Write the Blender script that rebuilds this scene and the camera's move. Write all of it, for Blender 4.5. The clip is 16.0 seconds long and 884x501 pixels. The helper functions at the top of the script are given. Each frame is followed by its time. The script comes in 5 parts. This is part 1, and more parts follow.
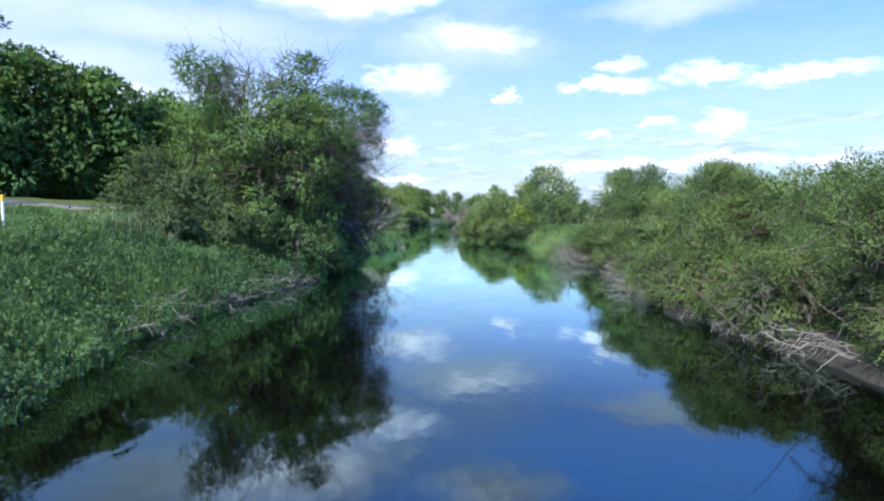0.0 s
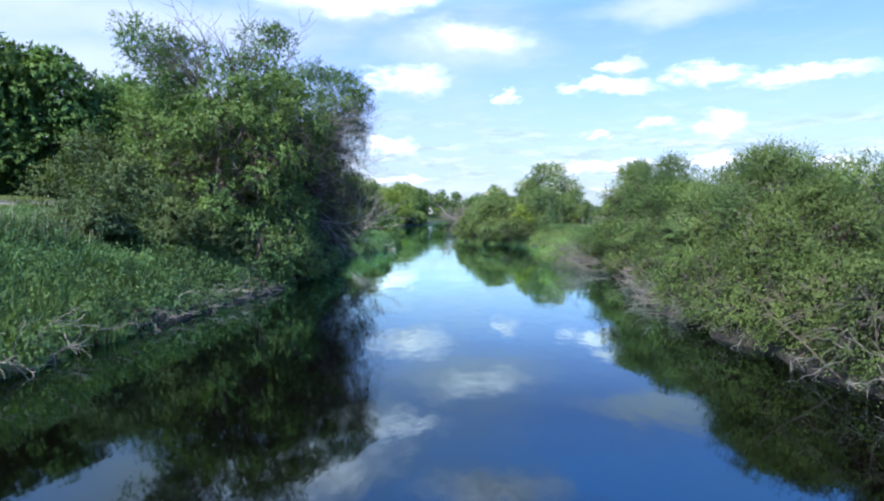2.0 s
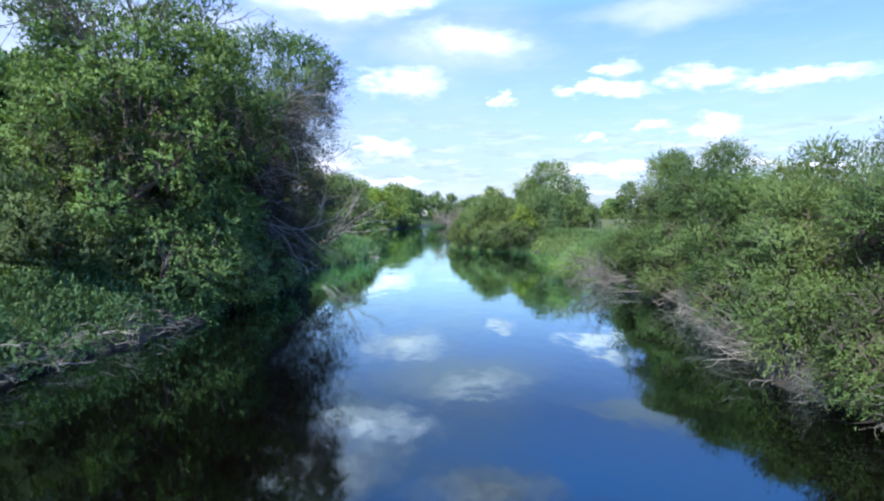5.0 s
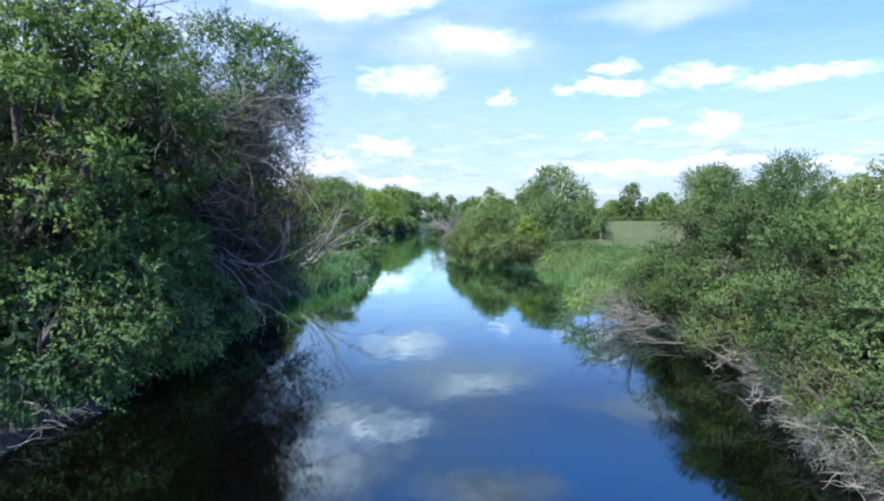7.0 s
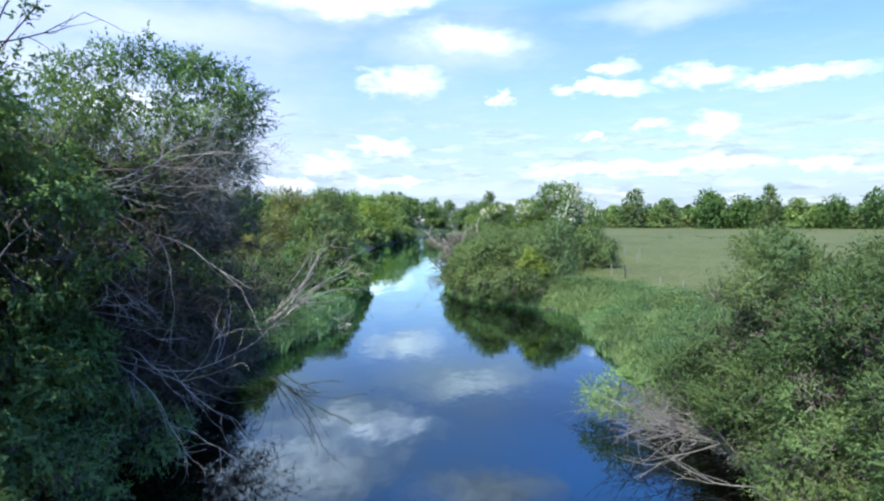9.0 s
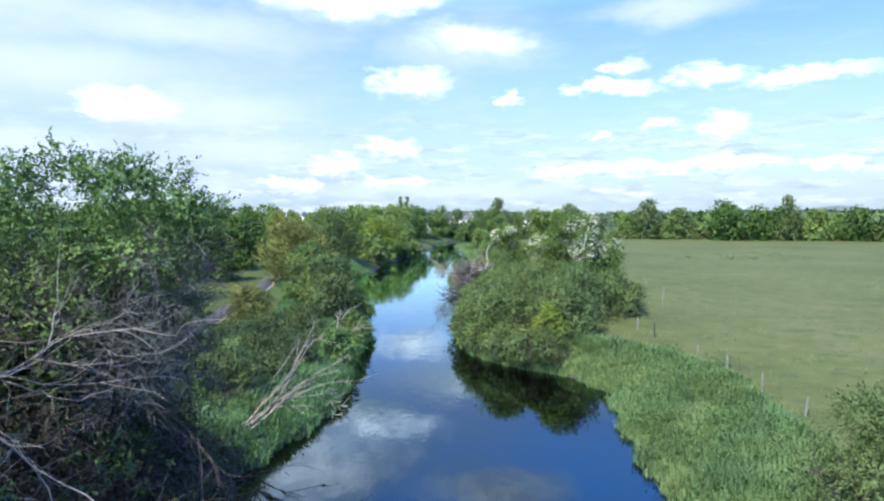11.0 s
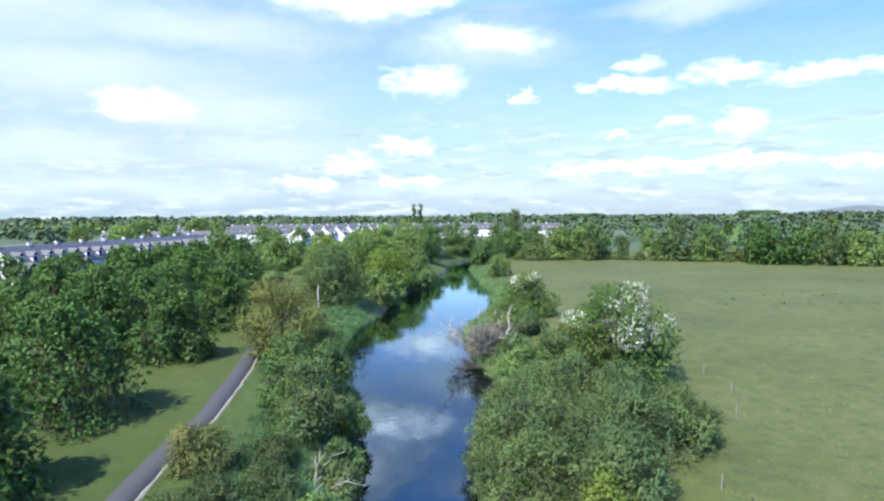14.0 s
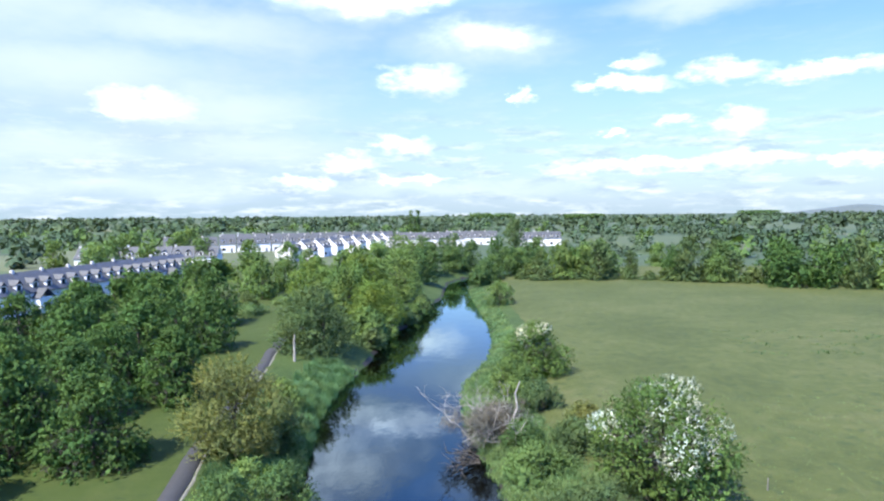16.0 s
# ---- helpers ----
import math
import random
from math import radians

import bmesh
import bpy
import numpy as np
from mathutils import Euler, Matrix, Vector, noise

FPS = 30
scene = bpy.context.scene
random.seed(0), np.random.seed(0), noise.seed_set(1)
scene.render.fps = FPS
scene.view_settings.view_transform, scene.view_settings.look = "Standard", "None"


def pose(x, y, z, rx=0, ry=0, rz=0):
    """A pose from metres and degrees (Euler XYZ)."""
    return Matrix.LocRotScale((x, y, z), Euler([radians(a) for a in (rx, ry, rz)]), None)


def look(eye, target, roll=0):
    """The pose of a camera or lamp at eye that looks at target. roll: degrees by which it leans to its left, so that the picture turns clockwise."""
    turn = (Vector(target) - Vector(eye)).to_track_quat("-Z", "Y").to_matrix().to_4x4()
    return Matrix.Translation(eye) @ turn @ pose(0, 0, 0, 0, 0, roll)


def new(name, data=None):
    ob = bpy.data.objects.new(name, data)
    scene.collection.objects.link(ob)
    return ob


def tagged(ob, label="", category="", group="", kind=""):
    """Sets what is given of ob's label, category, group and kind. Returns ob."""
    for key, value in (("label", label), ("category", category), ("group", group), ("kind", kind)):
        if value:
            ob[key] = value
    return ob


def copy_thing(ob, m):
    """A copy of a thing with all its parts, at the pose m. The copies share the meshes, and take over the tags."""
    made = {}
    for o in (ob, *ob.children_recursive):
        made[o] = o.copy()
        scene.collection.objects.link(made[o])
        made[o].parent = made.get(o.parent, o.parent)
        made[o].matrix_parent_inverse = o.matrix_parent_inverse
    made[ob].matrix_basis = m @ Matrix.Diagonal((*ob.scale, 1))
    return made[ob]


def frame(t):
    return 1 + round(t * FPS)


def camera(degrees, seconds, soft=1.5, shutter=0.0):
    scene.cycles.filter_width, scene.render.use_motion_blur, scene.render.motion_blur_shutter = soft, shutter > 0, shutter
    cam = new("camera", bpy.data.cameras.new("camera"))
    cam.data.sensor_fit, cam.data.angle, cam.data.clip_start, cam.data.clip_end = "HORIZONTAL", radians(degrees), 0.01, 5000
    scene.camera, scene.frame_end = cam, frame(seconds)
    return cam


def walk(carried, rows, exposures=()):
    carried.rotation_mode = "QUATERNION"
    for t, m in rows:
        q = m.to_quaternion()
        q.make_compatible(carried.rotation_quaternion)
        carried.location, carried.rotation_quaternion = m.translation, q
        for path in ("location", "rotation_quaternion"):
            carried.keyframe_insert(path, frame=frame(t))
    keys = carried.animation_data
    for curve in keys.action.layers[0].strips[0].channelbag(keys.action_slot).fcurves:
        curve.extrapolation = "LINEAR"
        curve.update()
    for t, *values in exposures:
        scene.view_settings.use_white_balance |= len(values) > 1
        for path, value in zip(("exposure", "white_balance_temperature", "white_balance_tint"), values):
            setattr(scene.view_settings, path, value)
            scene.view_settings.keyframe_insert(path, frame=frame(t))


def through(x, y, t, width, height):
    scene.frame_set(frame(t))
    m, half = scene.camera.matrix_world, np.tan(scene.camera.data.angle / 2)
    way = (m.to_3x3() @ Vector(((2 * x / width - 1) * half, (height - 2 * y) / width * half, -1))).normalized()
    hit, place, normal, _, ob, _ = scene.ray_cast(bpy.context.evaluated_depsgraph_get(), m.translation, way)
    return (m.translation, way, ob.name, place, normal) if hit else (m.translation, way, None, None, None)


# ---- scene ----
cam = camera(72.0, 16.0, soft=2.25)
# seconds, place, heading to the left of +y, pitch, roll
PATH = [
    (0, 0.20, 1.37, 3.60, 0.37, -3.53, -0.29),
    (0.5, 0.32, 2.56, 3.59, 0.37, -3.52, -0.28),
    (1, 0.43, 3.79, 3.54, 0.36, -3.51, -0.27),
    (1.5, 0.55, 5.05, 3.49, 0.35, -3.50, -0.26),
    (2, 0.67, 6.33, 3.44, 0.32, -3.49, -0.24),
    (2.5, 0.79, 7.61, 3.40, 0.27, -3.47, -0.22),
    (3, 0.89, 8.89, 3.37, 0.21, -3.44, -0.19),
    (3.5, 0.96, 10.16, 3.35, 0.12, -3.38, -0.14),
    (4, 1.00, 11.44, 3.34, -0.00, -3.31, -0.08),
    (4.2, 1.02, 11.96, 3.36, -0.05, -3.28, -0.07),
    (6.3, 1.28, 17.69, 4.07, -0.08, -3.35, -0.22),
    (6.5, 1.31, 18.22, 4.22, -0.09, -3.35, -0.24),
    (7, 1.40, 19.50, 4.65, -0.10, -3.36, -0.27),
    (7.5, 1.52, 20.74, 5.16, -0.11, -3.36, -0.28),
    (8, 1.65, 22.05, 5.74, -0.13, -3.36, -0.28),
    (8.5, 1.75, 23.47, 6.42, -0.14, -3.36, -0.29),
    (9, 1.83, 24.95, 7.19, -0.15, -3.35, -0.30),
    (9.5, 1.88, 26.40, 8.04, -0.17, -3.35, -0.33),
    (10, 1.90, 27.82, 8.95, -0.18, -3.34, -0.36),
    (10.2, 1.90, 28.38, 9.33, -0.19, -3.34, -0.37),
    (12.3, 1.65, 33.80, 14.01, 2.19, -3.35, -0.38),
    (12.5, 1.65, 34.73, 14.45, 2.15, -3.36, -0.38),
    (13, 1.67, 37.36, 15.56, 2.08, -3.37, -0.40),
    (13.5, 1.74, 40.18, 16.75, 2.02, -3.39, -0.43),
    (14, 1.83, 43.16, 18.04, 1.96, -3.41, -0.46),
    (14.5, 1.94, 46.32, 19.41, 1.92, -3.44, -0.49),
    (15, 2.02, 49.69, 20.84, 1.89, -3.46, -0.51),
    (15.5, 2.04, 53.25, 22.32, 1.86, -3.49, -0.53),
    (16, 1.99, 56.83, 23.82, 1.83, -3.53, -0.54),
]
walk(cam, [(t, pose(x, y, z, 0, 0, yaw) @ pose(0, 0, 0, 90 + pitch) @ pose(0, 0, 0, 0, 0, roll)) for t, x, y, z, yaw, pitch, roll in PATH])

# ---- light ----
SUN_AZ, SUN_EL = 213.0, 52.0  # from +y clockwise, degrees
SKY, SUN = 0.138, 5.0
scene.view_settings.exposure = 1.19
# clouds: azimuth, elevation, half width, half height (degrees)
CUMULUS = [
    (-3.4, 12.1, 4.2, 1.8), (-27.4, 9.0, 4.1, 1.7), (5.8, 10.7, 1.1, 0.8), (15.8, 12.9, 2.1, 0.9), (14.9, 11.1, 4.8, 0.8), (23.0, 11.7, 3.4, 1.1),
    (30.1, 11.0, 5.8, 0.8), (23.6, 7.4, 2.9, 1.3), (19.1, 7.8, 1.6, 0.7), (14.1, 7.0, 1.1, 0.5), (-5.3, 6.2, 3.1, 0.9), (-10.3, 4.7, 2.7, 0.9),
    (25.3, 4.4, 4.0, 0.8), (15.8, 4.0, 8.6, 0.7), (32.4, 3.9, 2.2, 0.8), (-14.4, 3.0, 3.1, 0.7), (-4.3, 3.3, 3.7, 0.5),
]
VEIL = [
    (-9.5, 18.6, 7.9, 1.7), (2.1, 15.0, 7.9, 2.4), (-26.1, 15.8, 14.5, 2.2), (-32.4, 12.1, 11.9, 2.7),
    (-29.1, 2.6, 15.6, 1.5), (-1.1, 2.4, 15.9, 0.7), (-34.3, 5.4, 9.0, 1.8), (-17.7, 5.6, 8.2, 2.0),
    (-13.0, 22.5, 9.0, 3.6), (-27.0, 22.0, 9.0, 4.5), (5.0, 24.5, 6.0, 2.4), (-20.0, 9.5, 9.0, 2.2), (-36.0, 17.0, 12.0, 4.0), (20.5, 17.4, 8.0, 1.4),
]


HIGH = [(3.0, 15.6, 5.5, 1.5), (4.0, 25.0, 6.5, 2.2)]
TOWERS = [(-15.0, 22.5, 9.5, 3.6), (-7.0, 19.3, 6.0, 1.6), (-20.0, 28.0, 9.0, 4.0)]


class Nodes:
    """Short hand for node trees."""

    def __init__(self, tree):
        self.t = tree
        tree.nodes.clear()

    def add(self, kind, ins=None, **props):
        n = self.t.nodes.new(kind)
        for k, v in props.items():
            if k == "op":
                n.operation = v
            elif k == "blend":
                n.blend_type = v
            elif k == "dtype":
                n.data_type = v
        for k, v in (ins or {}).items():
            if isinstance(v, tuple) and len(v) == 2 and hasattr(v[0], "outputs"):
                self.t.links.new(v[0].outputs[v[1]], n.inputs[k])
            elif hasattr(v, "outputs"):
                self.t.links.new(v.outputs[0], n.inputs[k])
            else:
                n.inputs[k].default_value = v
        return n

    def math(self, op, a, b=0.0, clamp=False):
        n = self.add("ShaderNodeMath", {0: a, 1: b}, op=op)
        n.use_clamp = clamp
        return n

    def ramp(self, fac, stops):
        n = self.add("ShaderNodeValToRGB", {0: fac})
        e = n.color_ramp.elements
        while len(e) < len(stops):
            e.new(0.5)
        for s, (p, c) in zip(e, stops):
            s.position, s.color = p, (*c, 1)
        return n

    def mix(self, fac, a, b, blend="MIX"):
        n = self.t.nodes.new("ShaderNodeMixRGB")
        n.blend_type = blend
        for i, v in enumerate((fac, a, b)):
            if hasattr(v, "outputs"):
                self.t.links.new(v.outputs[0], n.inputs[i])
            elif isinstance(v, tuple) and len(v) == 2 and hasattr(v[0], "outputs"):
                self.t.links.new(v[0].outputs[v[1]], n.inputs[i])
            else:
                n.inputs[i].default_value = (*v, 1) if isinstance(v, tuple) else v
        return n

    def noise(self, vec, scale, detail=4.0, rough=0.55):
        return self.add("ShaderNodeTexNoise", {"Vector": vec, "Scale": scale, "Detail": detail, "Roughness": rough})


def build_world():
    w = bpy.data.worlds.new("sky")
    scene.world = w
    w.use_nodes = True
    g = Nodes(w.node_tree)
    sky = g.add("ShaderNodeTexSky")
    sky.sky_type, sky.sun_disc = "NISHITA", False
    sky.sun_elevation, sky.sun_rotation = radians(SUN_EL), radians(SUN_AZ)
    sky.air_density, sky.dust_density, sky.ozone_density = 1.0, 0.5, 0.8
    co = g.add("ShaderNodeTexCoord")
    xyz = g.add("ShaderNodeSeparateXYZ", {0: (co, "Generated")})
    az = g.math("ARCTAN2", (xyz, 0), (xyz, 1))
    el = g.math("ARCSINE", (xyz, 2))
    flat = g.add("ShaderNodeCombineXYZ", {0: az, 1: el, 2: 0.0})
    st = g.add("ShaderNodeVectorMath", {0: flat, 1: (1.0, 2.2, 1.0)}, op="MULTIPLY")
    n1 = g.noise(st, 22.0, 6.0, 0.6)
    n2 = g.noise(st, 7.0, 5.0, 0.6)

    def warped(n, amount):
        off = g.add("ShaderNodeVectorMath", {0: (n, "Color"), 1: (0.5, 0.5, 0.5)}, op="SUBTRACT")
        off = g.add("ShaderNodeVectorMath", {0: off, 1: (amount, amount * 0.45, 0.0)}, op="MULTIPLY")
        return g.add("ShaderNodeVectorMath", {0: flat, 1: off}, op="ADD")

    def mask(clouds, vec, inner):
        total = None
        for a, e, hw, hh in clouds:
            d = g.add("ShaderNodeVectorMath", {0: vec, 1: (radians(a), radians(e), 0.0)}, op="SUBTRACT")
            d = g.add("ShaderNodeVectorMath", {0: d, 1: (1 / radians(hw), 1 / radians(hh), 0.0)}, op="MULTIPLY")
            d = g.add("ShaderNodeVectorMath", {0: d}, op="LENGTH")
            m = g.add("ShaderNodeMapRange", {"Value": (d, "Value"), "From Min": 1.35, "From Max": inner, "To Min": 0.0, "To Max": 1.0})
            m.interpolation_type = "SMOOTHSTEP"
            total = m if total is None else g.math("MAXIMUM", total, m)
        return total

    puff = mask(CUMULUS, warped(n1, 0.12), 0.0)
    erode = g.add("ShaderNodeMapRange", {"Value": (n1, 0), "From Min": 0.32, "From Max": 0.6, "To Min": 0.4, "To Max": 1.3})
    puff = g.math("MULTIPLY", puff, erode, True)
    puff = g.add("ShaderNodeMapRange", {"Value": puff, "From Min": 0.1, "From Max": 1.0, "To Min": 0.0, "To Max": 0.95})
    veil = mask(VEIL, warped(n2, 0.16), 0.0)
    streak = g.add("ShaderNodeVectorMath", {0: flat, 1: (3.0, 17.0, 1.0)}, op="MULTIPLY")
    n3 = g.noise(streak, 2.6, 6.0, 0.62)
    bands = g.add("ShaderNodeMapRange", {"Value": (n3, 0), "From Min": 0.46, "From Max": 0.64, "To Min": 0.0, "To Max": 0.8})
    lowly = g.add("ShaderNodeMapRange", {"Value": el, "From Min": 0.17, "From Max": 0.08, "To Min": 0.1, "To Max": 1.0})
    bands = g.math("MULTIPLY", bands, lowly)
    # broken cloud over the rest of the sky
    wide = g.add("ShaderNodeMapRange", {"Value": (g.noise(st, 2.6, 7.0, 0.6), 0), "From Min": 0.5, "From Max": 0.72, "To Min": 0.0, "To Max": 0.45})
    behind = g.add("ShaderNodeMapRange", {"Value": el, "From Min": 0.7, "From Max": 0.95, "To Min": 0.0, "To Max": 1.0})
    wide = g.math("MULTIPLY", wide, behind)
    haze = g.add("ShaderNodeMapRange", {"Value": el, "From Min": 0.0, "From Max": 0.2, "To Min": 0.85, "To Max": 0.0})
    blue = g.mix(1.0, sky, (SKY * 0.78, SKY * 0.89, SKY * 1.45), "MULTIPLY")
    lift = g.ramp(g.add("ShaderNodeMapRange", {"Value": el, "From Min": 0.1, "From Max": 0.6}), [(0.0, (1.0, 0.96, 0.88)), (0.35, (0.88, 1.03, 1.15)), (1.0, (0.75, 1.45, 2.0))])
    blue = g.mix(1.0, blue, lift, "MULTIPLY")
    zenith = g.ramp(g.math("DIVIDE", el, 1.5708), [(0.2, (1.0, 1.0, 1.0)), (0.27, (1.6, 2.15, 2.05)), (0.4, (1.45, 1.9, 1.85)), (0.6, (0.62, 0.46, 0.3))])
    blue = g.mix(1.0, blue, zenith, "MULTIPLY")
    thin = g.add("ShaderNodeMapRange", {"Value": (g.noise(st, 2.1, 5.0, 0.6), 0), "From Min": 0.35, "From Max": 0.62, "To Min": 0.08, "To Max": 0.6})
    leftward = g.add("ShaderNodeMapRange", {"Value": az, "From Min": 0.25, "From Max": -0.35, "To Min": 0.3, "To Max": 1.4})
    c = g.mix(g.math("MULTIPLY", thin, leftward, True), blue, (0.48, 0.585, 0.75))
    c = g.mix(haze, c, (0.335, 0.46, 0.555))
    n4 = g.noise(g.add("ShaderNodeVectorMath", {0: flat, 1: (6.0, 24.0, 1.0)}, op="MULTIPLY"), 3.1, 6.0, 0.65)
    lit = g.mix(g.add("ShaderNodeMapRange", {"Value": (n4, 0), "From Min": 0.42, "From Max": 0.58}), (0.35, 0.455, 0.56), (0.72, 0.79, 0.86))
    c = g.mix(bands, c, lit)
    c = g.mix(g.math("MULTIPLY", veil, 0.85), c, (0.55, 0.66, 0.88))
    c = g.mix(wide, c, (0.8, 0.8, 0.84))
    high = mask(HIGH, warped(n2, 0.2), 0.0)
    c = g.mix(g.math("MULTIPLY", high, 0.35), c, g.mix(g.add("ShaderNodeMapRange", {"Value": (n1, 0), "From Min": 0.38, "From Max": 0.6}), (1.1, 1.18, 1.7), (2.2, 2.3, 3.0)))
    towers = mask(TOWERS, warped(n2, 0.2), 0.0)
    c = g.mix(g.math("MULTIPLY", towers, 0.6), c, g.mix(g.add("ShaderNodeMapRange", {"Value": (n1, 0), "From Min": 0.38, "From Max": 0.6}), (1.4, 1.5, 2.2), (3.2, 3.3, 4.3)))
    # grey undersides
    under = mask([(a, e - 0.75 * h, w * 0.8, h * 0.55) for a, e, w, h in CUMULUS], warped(n1, 0.12), 0.0)
    tone = g.mix(g.add("ShaderNodeMapRange", {"Value": (n2, 0), "From Min": 0.35, "From Max": 0.6, "To Min": 0.0, "To Max": 1.0}), (0.85, 0.92, 1.2), (1.3, 1.38, 1.75))
    tone = g.mix(g.math("MULTIPLY", under, 0.75), tone, (0.5, 0.55, 0.72))
    c = g.mix(puff, c, tone)
    bg = g.add("ShaderNodeBackground", {0: c, 1: 0.69})
    g.add("ShaderNodeOutputWorld", {0: bg})


build_world()
lamp = bpy.data.lights.new("sun", "SUN")
lamp.energy, lamp.angle, lamp.color = SUN, radians(0.6), (1.0, 0.95, 0.86)
sun = new("sun", lamp)
az, el = radians(SUN_AZ), radians(SUN_EL)
sun.matrix_world = look((0, 0, 0), (-math.sin(az) * math.cos(el), -math.cos(az) * math.cos(el), -math.sin(el))) @ pose(0, 0, 0)
sun.location = (-60, -40, 90)


# ---- materials ----
def material(name):
    m = bpy.data.materials.new(name)
    m.use_nodes = True
    return m, Nodes(m.node_tree)


def finish(g, color, rough=0.7, bump=None, strength=0.3, distance=0.05, **ins):
    p = g.add("ShaderNodeBsdfPrincipled", {"Base Color": color, "Roughness": rough, **ins})
    if bump is not None:
        b = g.add("ShaderNodeBump", {"Height": bump, "Strength": strength, "Distance": distance})
        g.t.links.new(b.outputs[0], p.inputs["Normal"])
    g.add("ShaderNodeOutputMaterial", {0: p})
    return p


BRIGHT = 0.98


def leaf_material(name, dark, mid, light, through=0.35, patch=0.5, gloss=0.7):
    """Foliage: varied leaf by leaf and in patches, letting some light through."""
    m, g = material(name)
    geo = g.add("ShaderNodeNewGeometry")
    dark, light = (tuple(0.4 * a + 0.6 * b for a, b in zip(s, mid)) for s in (dark, light))
    r = g.ramp((geo, "Random Per Island"), [(0.0, dark), (0.55, mid), (1.0, light)])
    n = g.noise((geo, "Position"), patch, 3.0)
    k = g.ramp(n, [(0.3, (0.55, 0.62, 0.6)), (0.7, (1.4, 1.38, 1.25))])
    n2 = g.noise((geo, "Position"), patch * 0.45 + 0.05, 2.0)
    hue = g.ramp(n2, [(0.36, (0.93, 1.02, 1.03)), (0.64, (1.08, 1.0, 0.9))])
    each = g.ramp((g.add("ShaderNodeObjectInfo"), "Random"), [(0.0, (0.92, 0.96, 1.0)), (1.0, (1.06, 1.04, 0.96))])
    k = g.mix(1.0, g.mix(1.0, k, hue, "MULTIPLY"), each, "MULTIPLY")
    c = g.mix(1.0, g.mix(1.0, r, (BRIGHT * 0.97, BRIGHT, BRIGHT * 1.1), "MULTIPLY"), k, "MULTIPLY")
    p = g.add("ShaderNodeBsdfPrincipled", {"Base Color": c, "Roughness": gloss, "Specular IOR Level": 0.15})
    t = g.add("ShaderNodeBsdfTranslucent", {0: g.mix(1.0, c, (1.5, 1.5, 0.7), "MULTIPLY")})
    s = g.add("ShaderNodeMixShader", {0: through, 1: p, 2: t})
    g.add("ShaderNodeOutputMaterial", {0: s})
    return m


def plain_material(name, a, b, scale=4.0, rough=0.8, bump=0.3, stretch=(1, 1, 1), distance=0.02):
    m, g = material(name)
    co = g.add("ShaderNodeTexCoord")
    v = g.add("ShaderNodeVectorMath", {0: (co, "Object"), 1: stretch}, op="MULTIPLY")
    n = g.noise(v, scale, 6.0)
    n2 = g.noise(v, scale * 0.13, 3.0)
    c = g.mix(g.math("MULTIPLY", n2, 0.6), g.ramp(n, [(0.3, a), (0.7, b)]), tuple(0.7 * x for x in a))
    finish(g, c, rough, n, bump, distance)
    return m


ALDER = leaf_material("alder_leaf", (0.034, 0.063, 0.022), (0.084, 0.14, 0.046), (0.165, 0.238, 0.09), 0.22)
MAPLE = leaf_material("maple_leaf", (0.034, 0.072, 0.022), (0.066, 0.124, 0.034), (0.12, 0.188, 0.053), 0.18)
WILLOW = leaf_material("willow_leaf", (0.044, 0.072, 0.024), (0.088, 0.13, 0.045), (0.15, 0.19, 0.08), 0.28, 0.35)
GREY_WILLOW = leaf_material("grey_willow_leaf", (0.054, 0.084, 0.034), (0.102, 0.145, 0.057), (0.168, 0.21, 0.096), 0.3)
YELLOW_WILLOW = leaf_material("yellow_willow_leaf", (0.085, 0.13, 0.03), (0.142, 0.2, 0.05), (0.21, 0.265, 0.08), 0.4)
OLIVE = leaf_material("olive_leaf", (0.075, 0.09, 0.032), (0.148, 0.162, 0.058), (0.225, 0.228, 0.092), 0.3)
HAWTHORN = leaf_material("hawthorn_leaf", (0.045, 0.085, 0.024), (0.09, 0.145, 0.038), (0.16, 0.22, 0.065), 0.25, 0.4)
HEDGE = leaf_material("hedge_leaf", (0.068, 0.115, 0.038), (0.132, 0.198, 0.064), (0.2, 0.268, 0.1), 0.28, 0.12)
BRAMBLE = leaf_material("bramble_leaf", (0.032, 0.05, 0.024), (0.054, 0.082, 0.036), (0.095, 0.12, 0.055), 0.25, 0.8)
# far foliage, its base colour greyed and blued to stand for haze
HAZED_LEAF = leaf_material("hazed_far_leaf", (0.05, 0.076, 0.046), (0.06, 0.09, 0.053), (0.072, 0.104, 0.06), 0.1, 0.02)
BLOSSOM = leaf_material("blossom", (0.42, 0.42, 0.36), (0.56, 0.56, 0.5), (0.66, 0.66, 0.6), 0.2)
# bare twigs; the dark tone also stands for shade inside leafy crowns
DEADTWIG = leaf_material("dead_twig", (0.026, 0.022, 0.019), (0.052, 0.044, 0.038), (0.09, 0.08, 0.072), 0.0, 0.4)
BANKTWIGS = leaf_material("bank_twigs", (0.052, 0.049, 0.045), (0.09, 0.086, 0.08), (0.15, 0.144, 0.134), 0.0, 0.6)
TWIGS = leaf_material("grey_brown_twigs", (0.07, 0.06, 0.05), (0.112, 0.097, 0.082), (0.17, 0.152, 0.132), 0.0, 0.5)
NETTLE = leaf_material("nettle_leaf", (0.03, 0.064, 0.03), (0.062, 0.116, 0.05), (0.115, 0.178, 0.08), 0.25, 0.6)
GRASS = leaf_material("tall_grass_blade", (0.038, 0.082, 0.037), (0.066, 0.126, 0.053), (0.112, 0.172, 0.078), 0.32, 0.6)
REED = leaf_material("reed_blade", (0.064, 0.124, 0.058), (0.098, 0.176, 0.084), (0.14, 0.222, 0.116), 0.35, 0.7)
